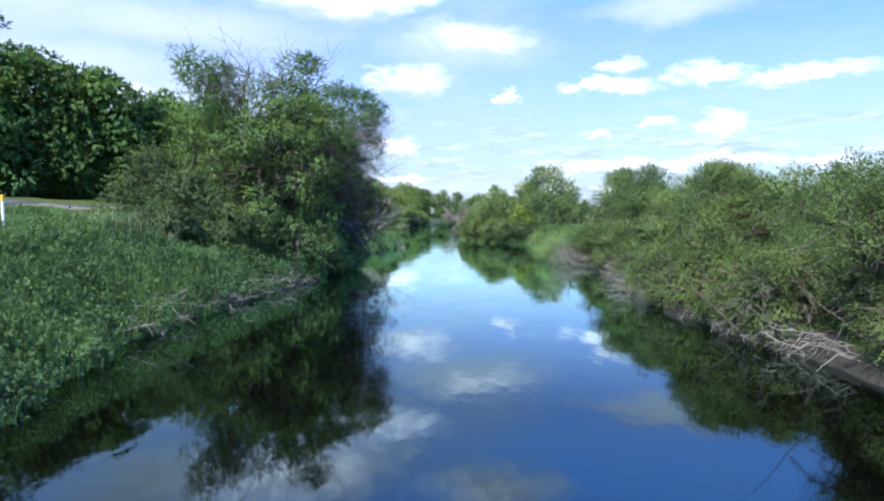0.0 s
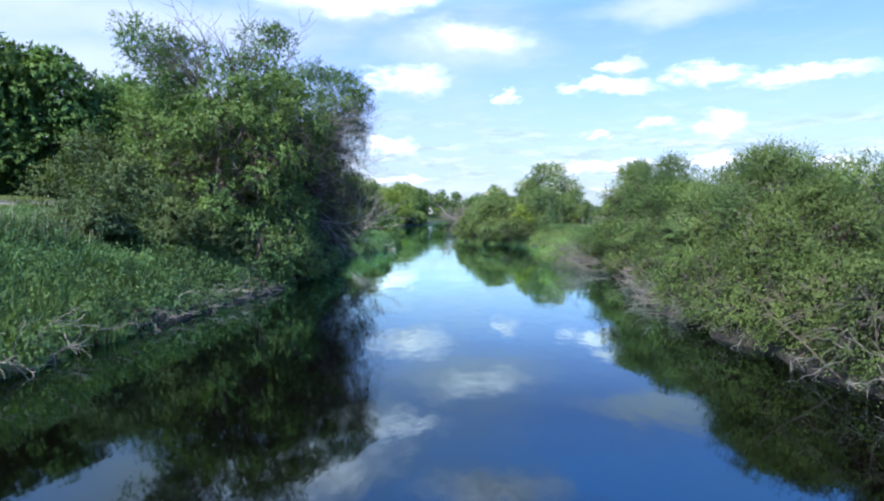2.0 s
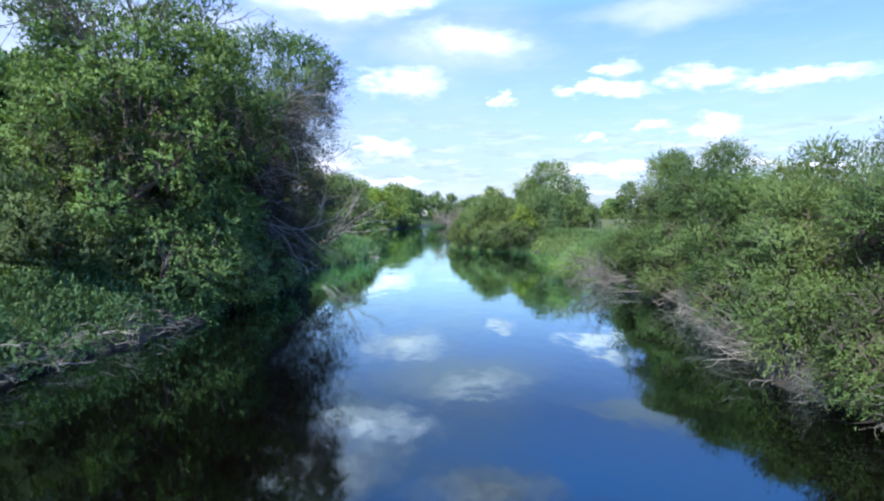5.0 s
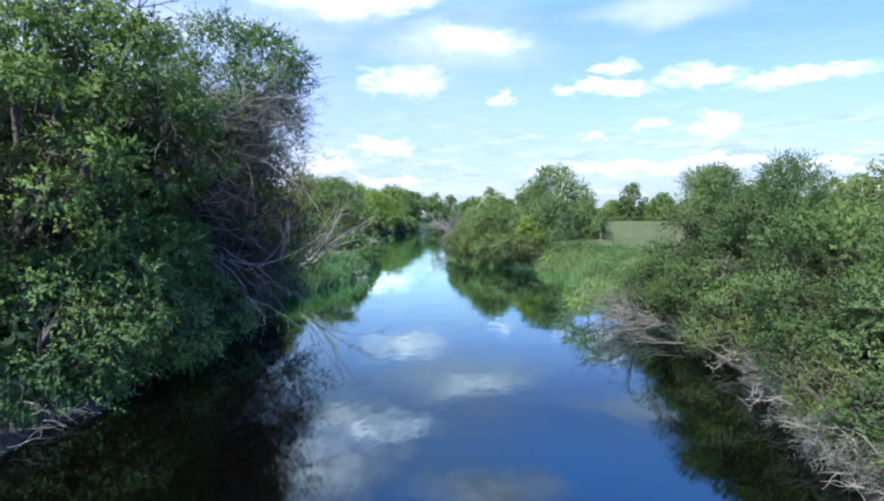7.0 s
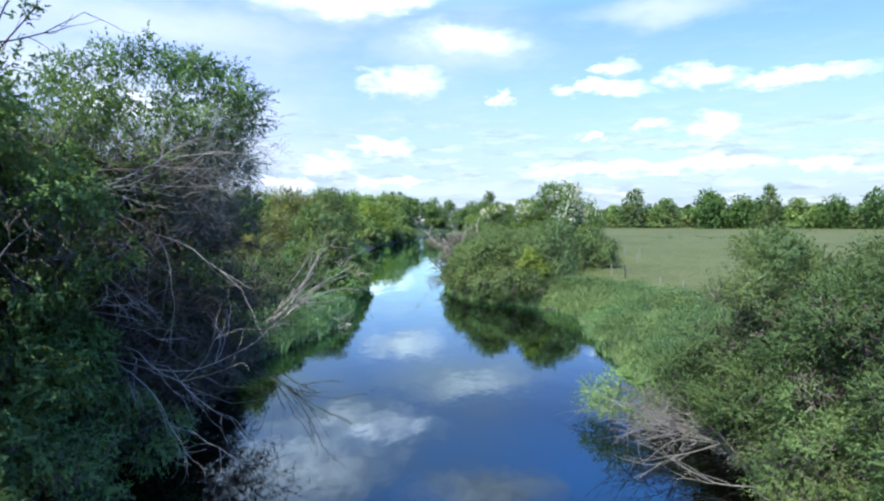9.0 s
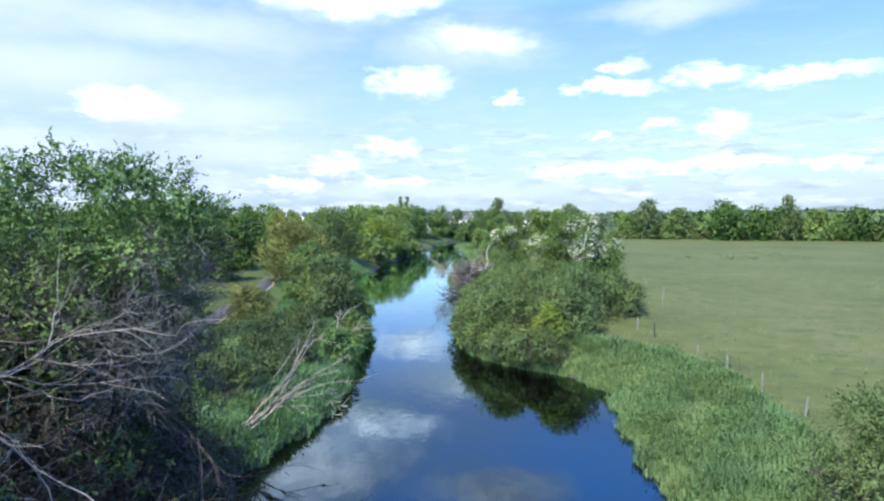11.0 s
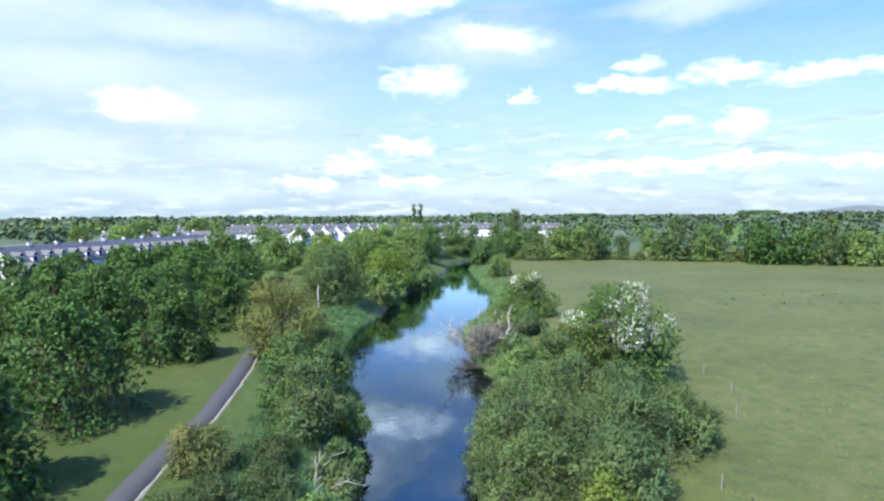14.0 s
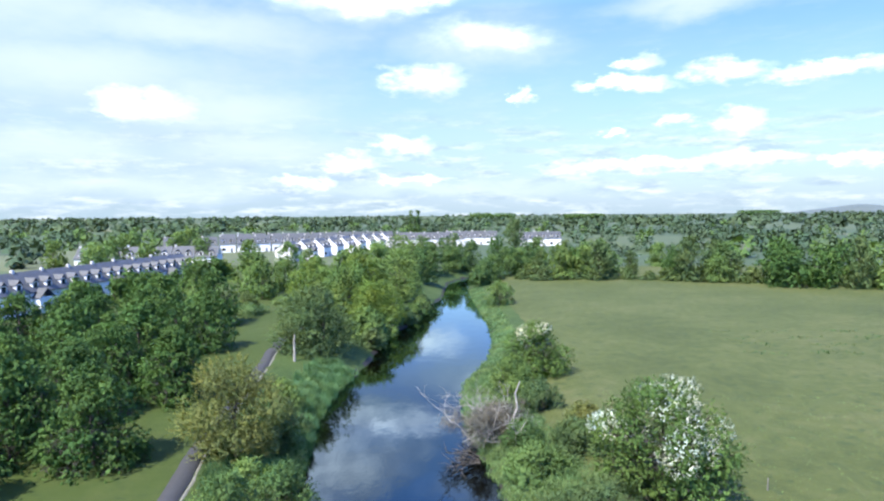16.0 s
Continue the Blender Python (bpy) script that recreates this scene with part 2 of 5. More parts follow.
MEADOW = leaf_material("meadow_blade", (0.084, 0.138, 0.056), (0.128, 0.192, 0.082), (0.178, 0.232, 0.115), 0.3, 0.35)
STRAW = leaf_material("dry_grass_blade", (0.16, 0.15, 0.1), (0.23, 0.215, 0.16), (0.3, 0.28, 0.22), 0.25)
BARK = plain_material("bark", (0.05, 0.042, 0.033), (0.12, 0.1, 0.08), 9.0, 0.9, 0.6, (1, 1, 0.25))
DEADWOOD = plain_material("dead_wood", (0.2, 0.185, 0.16), (0.42, 0.4, 0.36), 8.0, 0.85, 0.4, (1, 1, 0.4))
DARKWOOD = plain_material("wet_and_shaded_wood", (0.03, 0.025, 0.02), (0.09, 0.075, 0.06), 8.0, 0.7, 0.4)
POST = plain_material("weathered_post", (0.13, 0.125, 0.11), (0.27, 0.255, 0.23), 12.0, 0.85, 0.3, (1, 1, 0.2))
BLACKPOST = plain_material("tarred_post", (0.012, 0.012, 0.012), (0.035, 0.033, 0.03), 12.0, 0.7, 0.3, (1, 1, 0.2))
RENDERED = plain_material("white_render", (0.74, 0.73, 0.7), (0.83, 0.82, 0.8), 3.0, 0.85, 0.1)
SLATE = plain_material("slate", (0.045, 0.05, 0.06), (0.1, 0.106, 0.12), 2.5, 0.6, 0.3)
GLASS = plain_material("window_glass", (0.02, 0.025, 0.03), (0.035, 0.04, 0.05), 1.0, 0.08, 0.0)
PAINT = plain_material("dark_door_paint", (0.05, 0.06, 0.08), (0.08, 0.09, 0.11), 3.0, 0.5, 0.05)
BRICK = plain_material("chimney_render", (0.5, 0.48, 0.45), (0.65, 0.63, 0.6), 4.0, 0.85, 0.2)
YELLOW = plain_material("yellow_enamel", (0.6, 0.38, 0.03), (0.7, 0.46, 0.05), 6.0, 0.45, 0.05)
WHITE = plain_material("white_paint", (0.7, 0.7, 0.68), (0.8, 0.8, 0.78), 6.0, 0.5, 0.05)
CARPAINT = plain_material("car_paint", (0.05, 0.12, 0.2), (0.07, 0.15, 0.24), 2.0, 0.3, 0.0)
DARKPAINT = plain_material("dark_car_paint", (0.012, 0.014, 0.018), (0.02, 0.022, 0.028), 2.0, 0.25, 0.0)
TYRE = plain_material("tyre_rubber", (0.012, 0.012, 0.012), (0.03, 0.03, 0.03), 10.0, 0.85, 0.1)


def ground_material(name, stops, spots, scale=1.0):
    """Grassland: broad patches, tufts and fine grain."""
    m, g = material(name)
    geo = g.add("ShaderNodeNewGeometry")
    broad = g.noise((geo, "Position"), 0.045 * scale, 4.0)
    mid = g.noise((geo, "Position"), 0.5 * scale, 5.0, 0.65)
    fine = g.noise((geo, "Position"), 9.0 * scale, 5.0, 0.7)
    f = g.math("ADD", g.math("MULTIPLY", broad, 0.5), g.math("MULTIPLY", mid, 0.5))
    c = g.ramp(f, stops)
    c = g.mix(1.0, c, g.ramp(fine, [(0.3, (0.72, 0.74, 0.7)), (0.72, (1.22, 1.2, 1.15))]), "MULTIPLY")
    tuft = g.noise((geo, "Position"), 0.85 * scale, 2.0)
    c = g.mix(g.add("ShaderNodeMapRange", {"Value": (tuft, 0), "From Min": 0.58, "From Max": 0.68, "To Min": 0.0, "To Max": 0.7}), c, spots)
    h = g.math("ADD", g.math("MULTIPLY", mid, 0.5), fine)
    speck = g.noise((geo, "Position"), 2.3 * scale, 3.0, 0.6)
    c = g.mix(g.add("ShaderNodeMapRange", {"Value": (speck, 0), "From Min": 0.6, "From Max": 0.7, "To Min": 0.0, "To Max": 0.5}), c, tuple(0.72 * v for v in spots))
    c = g.mix(1.0, c, (0.65, 0.655, 0.56), "MULTIPLY")
    finish(g, c, 0.9, h, 0.55, 0.12, **{"Specular IOR Level": 0.2})
    return m


FIELD = ground_material("pasture", [(0.34, (0.07, 0.09, 0.034)), (0.5, (0.106, 0.13, 0.048)), (0.66, (0.155, 0.162, 0.078))], (0.06, 0.088, 0.038))
LAWN = ground_material("mown_grass", [(0.3, (0.05, 0.082, 0.022)), (0.5, (0.07, 0.104, 0.03)), (0.7, (0.1, 0.126, 0.045))], (0.05, 0.08, 0.025), 1.3)
ROUGH = ground_material("rough_grass", [(0.3, (0.045, 0.082, 0.03)), (0.5, (0.07, 0.115, 0.04)), (0.7, (0.1, 0.145, 0.055))], (0.04, 0.07, 0.02), 1.5)
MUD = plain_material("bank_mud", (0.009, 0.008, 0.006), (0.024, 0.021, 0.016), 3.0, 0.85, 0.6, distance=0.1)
# hill colour with the bluish grey of distance haze painted in
HAZY_HILL = plain_material("hazy_hill", (0.075, 0.1, 0.1), (0.12, 0.14, 0.125), 0.02, 0.95, 0.2)
GREYWOOD = plain_material("grey_dead_wood", (0.15, 0.14, 0.125), (0.32, 0.3, 0.275), 8.0, 0.88, 0.4, (1, 1, 0.4))
BRUSH = plain_material("dark_brushwood", (0.08, 0.077, 0.07), (0.2, 0.19, 0.175), 8.0, 0.9, 0.3)
GRAVEL = plain_material("pale_gravel", (0.13, 0.13, 0.11), (0.26, 0.25, 0.22), 10.0, 0.9, 0.4)
ASPHALT = plain_material("path_asphalt", (0.03, 0.031, 0.036), (0.056, 0.057, 0.064), 14.0, 0.9, 0.25)


def far_material():
    """Patchwork of far fields."""
    m, g = material("far_fields")
    geo = g.add("ShaderNodeNewGeometry")
    v = g.add("ShaderNodeTexVoronoi", {"Vector": (geo, "Position"), "Scale": 0.006})
    r = g.add("ShaderNodeSeparateColor", {0: (v, "Color")})
    c = g.ramp((r, 0), [(0.0, (0.055, 0.09, 0.035)), (0.45, (0.075, 0.115, 0.042)), (0.8, (0.11, 0.14, 0.056)), (1.0, (0.18, 0.19, 0.095))])
    n = g.noise((geo, "Position"), 0.08, 6.0)
    c = g.mix(1.0, c, g.ramp(n, [(0.3, (0.7, 0.75, 0.7)), (0.7, (1.2, 1.2, 1.15))]), "MULTIPLY")
    finish(g, g.mix(1.0, c, (0.56, 0.58, 0.56), "MULTIPLY"), 0.9, n, 0.4, 0.5)
    return m


def water_material():
    """Dark slow river water with faint ripples."""
    m, g = material("river_water")
    geo = g.add("ShaderNodeNewGeometry")
    v = g.add("ShaderNodeVectorMath", {0: (geo, "Position"), 1: (1.0, 0.45, 1.0)}, op="MULTIPLY")
    a = g.noise(v, 0.55, 3.0, 0.5)
    b = g.noise(v, 3.2, 3.0, 0.5)
    calm = g.noise((geo, "Position"), 0.12, 2.0)
    calm = g.add("ShaderNodeMapRange", {"Value": (calm, 0), "From Min": 0.4, "From Max": 0.65, "To Min": 0.25, "To Max": 1.0})
    h = g.math("ADD", g.math("MULTIPLY", a, 1.0), g.math("MULTIPLY", g.math("MULTIPLY", b, 0.22), calm))
    silt = g.noise((geo, "Position"), 0.2, 3.0)
    c = g.ramp(silt, [(0.3, (0.0006, 0.0005, 0.0004)), (0.7, (0.0011, 0.0008, 0.0006))])
    bump = g.add("ShaderNodeBump", {"Height": h, "Strength": 0.13, "Distance": 0.12})
    deep = g.add("ShaderNodeBsdfDiffuse", {"Color": c})
    gloss = g.add("ShaderNodeBsdfGlossy", {"Color": (0.78, 1.0, 0.97, 1.0), "Roughness": 0.035, "Normal": bump})
    fres = g.add("ShaderNodeFresnel", {"IOR": 1.75, "Normal": bump})
    g.add("ShaderNodeOutputMaterial", {0: g.add("ShaderNodeMixShader", {0: g.math("MULTIPLY", g.math("POWER", fres, 1.8), 2.75, True), 1: deep, 2: gloss})})
    return m


FAR = far_material()
WATER = water_material()


# ---- shapes ----
def mesh_of(name, verts, faces, mat, mats=None, index=None, smooth=False, normals=None):
    """A mesh from arrays: verts (n, 3), faces (m, 3 or 4) or a list of tuples."""
    me = bpy.data.meshes.new(name)
    if isinstance(faces, np.ndarray):
        k = faces.shape[1]
        me.vertices.add(len(verts))
        me.vertices.foreach_set("co", np.ascontiguousarray(verts, dtype=np.float32).ravel())
        me.loops.add(faces.size)
        me.loops.foreach_set("vertex_index", np.ascontiguousarray(faces, dtype=np.int32).ravel())
        me.polygons.add(len(faces))
        me.polygons.foreach_set("loop_start", np.arange(0, faces.size, k, dtype=np.int32))
        me.update(calc_edges=True)
    else:
        me.from_pydata([tuple(v) for v in verts], [], faces)
        me.update()
    for one in mats or [mat]:
        me.materials.append(one)
    if index is not None:
        me.polygons.foreach_set("material_index", np.asarray(index, dtype=np.int32))
    if smooth or normals is not None:
        me.polygons.foreach_set("use_smooth", np.ones(len(me.polygons), dtype=bool))
    if normals is not None:
        me.normals_split_custom_set_from_vertices(normals)
    return me


def child(name, me, parent, label=""):
    ob = new(name, me)
    ob.parent = parent
    return tagged(ob, label)


def part(name, bm, mat, parent, label=""):
    me = bpy.data.meshes.new(name)
    bm.to_mesh(me)
    bm.free()
    me.materials.append(mat)
    return child(name, me, parent, label)


def box(bm, x0, x1, y0, y1, z0, z1, bevel=0.0):
    m = Matrix.Translation(((x0 + x1) / 2, (y0 + y1) / 2, (z0 + z1) / 2)) @ Matrix.Diagonal((x1 - x0, y1 - y0, z1 - z0, 1))
    got = bmesh.ops.create_cube(bm, size=1.0, matrix=m)
    if bevel:
        edges = list({e for v in got["verts"] for e in v.link_edges})
        bmesh.ops.bevel(bm, geom=edges, offset=bevel, segments=1, affect="EDGES")
    return bm


def unit(a):
    return a / np.maximum(np.linalg.norm(a, axis=-1, keepdims=True), 1e-9)


class Tubes:
    """Tapered round limbs, gathered into one mesh."""

    def __init__(self, sides=6):
        self.v, self.f, self.n, self.sides = [], [], 0, sides

    def add(self, pts, r0, r1):
        pts = np.asarray(pts, float)
        k, s = len(pts), self.sides
        tang = unit(np.gradient(pts, axis=0))
        ref = np.where(np.abs(tang[:, 2:3]) > 0.9, [[1.0, 0, 0]], [[0, 0, 1.0]])
        a = unit(np.cross(tang, ref))
        b = np.cross(tang, a)
        r = np.linspace(r0, r1, k)[:, None, None]
        ang = np.linspace(0, 2 * math.pi, s, endpoint=False)
        ring = pts[:, None] + r * (np.cos(ang)[None, :, None] * a[:, None] + np.sin(ang)[None, :, None] * b[:, None])
        self.v.append(ring.reshape(-1, 3))
        i, j = np.meshgrid(np.arange(k - 1), np.arange(s), indexing="ij")
        q = np.stack([i * s + j, i * s + (j + 1) % s, (i + 1) * s + (j + 1) % s, (i + 1) * s + j], -1).reshape(-1, 4)
        self.f.append(q + self.n)
        self.n += k * s

    def mesh(self, name, mat):
        return mesh_of(name, np.concatenate(self.v), np.concatenate(self.f), mat, smooth=True)


def limb(rng, start, way, length, bend=0.25, lift=0.0, steps=6):
    """A wandering line from start."""
    p, d, out = np.array(start, float), unit(np.array(way, float)), []
    for _ in range(steps + 1):
        out.append(p.copy())
        d = unit(d + rng.normal(0, bend, 3) + (0, 0, lift))
        p = p + d * length / steps
    return out


def branching(rng, tubes, start, way, length, radius, depth, bend=0.22, lift=0.03, twigs=4, spread=0.9):
    """A limb with side limbs, down to twigs."""
    pts = limb(rng, start, way, length, bend, lift)
    tubes.add(pts, radius, radius * 0.35)
    if depth:
        for _ in range(twigs):
            i = rng.integers(2, len(pts))
            d = unit(np.array(pts[i]) - np.array(pts[i - 1])) + rng.normal(0, spread, 3) * 0.7
            branching(rng, tubes, pts[i], d, length * rng.uniform(0.4, 0.65), radius * 0.5, depth - 1, bend, lift, twigs, spread)


def leaf_blades(rng, base, tip, normal, length, width):
    """Pointed leaves as one pair of arrays."""
    n = len(base)
    side = unit(np.cross(tip, normal))
    nn = np.cross(side, tip)
    length = np.asarray(length).reshape(-1, 1) * np.ones((n, 1))
    width = np.asarray(width).reshape(-1, 1) * np.ones((n, 1))
    foot = base + tip * length * 0.1
    v = np.stack([foot - side * width / 2 + nn * width * 0.12, foot + side * width / 2 + nn * width * 0.12, base + tip * length - nn * length * 0.06], 1)
    return v.reshape(-1, 3), np.arange(3 * n).reshape(-1, 3)


def foliage(rng, clumps, shoots, per, leaf, ratio=0.55, shoot=0.5, up=0.3, droop=0.15, shell=0.6, squash=0.8):
    """Leaves on short shoots that stand out of clumps (x, y, z, r). Shares the shoots by the clumps' size."""
    c = np.asarray(clumps, float)
    w = c[:, 3] ** 2
    which = rng.choice(len(c), shoots, p=w / w.sum())
    d = unit(rng.normal(0, 1, (shoots, 3)))
    rad = shell + (1 - shell) * rng.random((shoots, 1)) ** 0.7
    o = c[which, :3] + d * c[which, 3:4] * rad * (1, 1, squash)
    way = unit(d * 0.8 + (0, 0, up) + rng.normal(0, 0.35, (shoots, 3)))
    ln = shoot * rng.uniform(0.5, 1.3, (shoots, 1))
    s = np.linspace(0.1, 1.0, per)[None, :, None]
    pts = o[:, None] + way[:, None] * ln[:, None] * s - np.array((0, 0, droop)) * ln[:, None] * s**2
    base = pts.reshape(-1, 3)
    wayr = np.repeat(way, per, 0)
    tip = unit(wayr * 0.7 + rng.normal(0, 0.6, base.shape) - (0, 0, droop))
    nrm = unit(rng.normal(0, 0.42, base.shape) + (0, 0, 0.55) + np.repeat(d, per, 0) * 0.9)
    size = leaf * rng.uniform(0.65, 1.3, len(base))
    v, f = leaf_blades(rng, base, tip, nrm, size, size * ratio)
    # leaves of a spray face outward together
    out = unit(np.repeat(d, per, 0) * 0.9 + (0, 0, 0.3) + nrm * 0.75)
    tri = v.reshape(-1, 3, 3)
    face = np.cross(tri[:, 1] - tri[:, 0], tri[:, 2] - tri[:, 0])
    flip = (face * out).sum(1) < 0
    f[flip] = f[flip][:, ::-1]
    return v, f, np.repeat(out, 3, 0)


def crown_clumps(rng, H, R, low, k, shape="round", size=0.36, lean=(0, 0)):
    """Clump centres that fill a crown from height low to H with radius R."""
    out = []
    for _ in range(k):
        u = rng.random() ** 0.85
        z = low + (H - low) * u
        if shape == "round":
            rr = R * math.sqrt(max(0.05, 1 - ((u - 0.42) / 0.62) ** 2))
        elif shape == "cone":
            rr = R * (1.08 - u) ** 0.8
        elif shape == "bush":
            rr = R * math.sqrt(max(0.06, 1 - u**2.2))
        else:
            rr = R * (0.55 + 0.45 * math.sin(math.pi * min(1, u * 0.9 + 0.1)))
        cr = R * size * rng.uniform(0.65, 1.2) * (1.0 - 0.35 * u)
        a, q = rng.uniform(0, 2 * math.pi), max(0.0, rr - cr * 0.7) * rng.random() ** 0.4
        out.append((q * math.cos(a) + lean[0] * u, q * math.sin(a) + lean[1] * u, max(z - cr * 0.5, low + cr * 0.4), cr))
    return out


def woody(rng, tubes, clumps, H, r, forks=7, stems=1, low=0.0):
    """A trunk or several stems with limbs that reach into the clumps."""
    for s in range(stems):
        off = rng.normal(0, 0.25 if stems > 1 else 0.02, 2) * (1.5 if stems > 1 else 1)
        top = np.array([off[0] * 3, off[1] * 3, H * 0.8])
        pts = [np.array([off[0], off[1], -0.3]) * (1 - u) + top * u + np.append(rng.normal(0, 0.02 * H, 2), 0) * math.sin(math.pi * u) for u in np.linspace(0, 1, 8)]
        tubes.add(pts, r, r * 0.2)
        for i in rng.choice(len(clumps), min(forks, len(clumps)), replace=False):
            c = np.array(clumps[i][:3])
            u = min(0.9, max(0.1, c[2] / H * 0.6))
            a = pts[0] * (1 - u) + top * u
            m = (a + c) / 2 + rng.normal(0, 0.1, 3) * H * 0.1
            tubes.add([a, (a * 2 + m) / 3 + (0, 0, 0.05), m, (m + c) / 2 + (0, 0, 0.1), c], r * 0.45, r * 0.08)


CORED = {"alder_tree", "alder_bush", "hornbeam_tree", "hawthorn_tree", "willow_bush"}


def make_tree(name, place, H, R, low, k, shoots, per, leaf, mat, seed, label, category="tree", group="", shape="round", stems=1, trunk=None, bark=None, size=0.36, lean=(0, 0),
              ratio=0.55, shoot=0.5, up=0.3, droop=0.15, shell=0.6, bloom=0, forks=8, dip=0.02, squash=0.8):
    """A tree or shrub: an Empty at its foot with trunk, crown and, where it flowers, blossom."""
    rng = np.random.default_rng(seed)
    top = new(name)
    top.location = place
    tagged(top, label, category, group)
    clumps = crown_clumps(rng, H, R, low, k, shape, size, lean)
    tubes = Tubes(6)
    woody(rng, tubes, clumps, H, trunk or 0.035 * H, forks, stems)
    child("trunk" if stems == 1 else "rootstock", tubes.mesh("trunk", bark or BARK), top)
    v, f, n = foliage(rng, clumps, shoots, per, leaf, ratio, shoot, up, droop, shell, squash)
    v[:, 2] = np.maximum(v[:, 2], dip)
    child("crown", mesh_of("crown", v, f, mat, normals=n), top)
    # dark twig core added to block light and blacken the crown's gaps
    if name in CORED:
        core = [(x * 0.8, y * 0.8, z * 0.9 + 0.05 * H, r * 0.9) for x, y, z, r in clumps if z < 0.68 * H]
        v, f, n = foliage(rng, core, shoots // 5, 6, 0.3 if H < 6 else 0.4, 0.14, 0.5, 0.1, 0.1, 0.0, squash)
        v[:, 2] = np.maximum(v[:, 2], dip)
        child("branchwood", mesh_of("branchwood", v, f, DEADTWIG, normals=n), top, "dark bare twigs added to shade the crown's inside")
    if bloom:
        high = [c for c in clumps if c[2] > H * 0.45]
        high = high[:: 4] or clumps
        v, f, n = foliage(rng, high, bloom, 5, leaf * 0.62, 0.9, 0.3, 0.7, 0.0, 0.95)
        child("blossom", mesh_of("blossom", v, f, BLOSSOM, normals=n), top, "white hawthorn blossom")
    return top


# ---- plan of the river and the land ----
LEFT_Y = [-400, 0, 12, 18, 25, 33, 38, 46, 53, 58, 62, 67, 74, 82, 90, 97, 106, 123, 132, 140, 155, 167, 177, 191, 210, 226, 245, 262, 273, 290, 330, 390]
LEFT_X = [-9, -7.8, -7.7, -8.8, -8.5, -7.0, -7.0, -8.2, -8.0, -6.3, -5.0, -4.7, -5.4, -5.6, -6.4, -8.0, -12.2, -14.4, -15.0, -14.2, -12.6, -13.0, -11.3, -7.6, -6.6, -3.4, -3.2, -2.6, 1.0, 10, 40, 96]
RIGHT_Y = [-400, 0, 14, 19, 25, 29, 35, 40, 49, 55, 61, 67, 70, 72, 75, 80, 87, 96, 106, 115, 122, 132, 139, 146, 154, 170, 183, 205, 230, 248, 260, 270, 290, 330, 390]
RIGHT_X = [9, 9.2, 9.3, 8.5, 8.2, 8.2, 9.8, 10.2, 10.5, 10.4, 10.9, 11.8, 10.6, 8.6, 5.0, 3.0, 2.6, 5.4, 5.5, 3.9, 2.6, 2.0, 2.2, 4.0, 6.4, 8, 7.9, 6.4, 4.6, 4.0, 6.0, 11.0, 21, 52, 110]


def left_edge(y):
    return np.interp(y, LEFT_Y, LEFT_X) + 0.22 * np.sin(y * 1.7) + 0.14 * np.sin(y * 3.9 + 1)


def right_edge(y):
    return np.interp(y, RIGHT_Y, RIGHT_X) + 0.2 * np.sin(y * 1.5 + 2) + 0.14 * np.sin(y * 4.3)


def height(x, y):
    """The ground's height."""
    x, y = np.asarray(x, float), np.asarray(y, float)
    dl, dr = left_edge(y) - x, x - right_edge(y)
    near = np.interp(dl, [0, 0.5, 1.6, 4, 8, 17, 40, 200], [0, 0.5, 1.3, 2.7, 3.5, 4.6, 5.0, 4.0])
    far = np.interp(dl, [0, 0.6, 2.5, 6, 10, 30, 200], [0, 0.5, 1.2, 2.3, 2.8, 3.2, 3.6])
    w = np.clip((y - 48) / 24, 0, 1)
    left = near * (1 - w) + far * w
    right = np.interp(dr, [0, 0.5, 2, 6, 15, 300], [0, 0.4, 0.9, 1.7, 1.95, 2.3])
    bed = -np.minimum(1.2, 0.6 * np.minimum(-dl, -dr))
    bumps = 0.09 * np.sin(x * 0.55 + 1.3 * np.sin(y * 0.21)) * np.sin(y * 0.47) + 0.05 * np.sin(x * 1.3 + y * 0.9)
    land = np.where(dl > 0, left, right) + bumps * np.clip(np.maximum(dl, dr) / 4, 0, 1)
    z = np.where((dl > 0) | (dr > 0), land, bed)
    roll = 6 * (np.sin(x * 0.0031 + 1) * np.sin(y * 0.0027)) * np.clip((np.hypot(x, y) - 600) / 800, 0, 1)
    return z + roll


def at(x, y, dz=0.0):
    return (x, y, float(height(x, y)) + dz)


def path_x(y):
    return np.interp(y, [0, 30, 50, 60, 69, 79, 88, 100, 108, 128, 141, 148, 163, 180, 200], [-22, -20, -17.5, -16, -15.9, -17.3, -17.8, -19.8, -21.6, -24.4, -26.0, -27.3, -28.6, -27, -24])


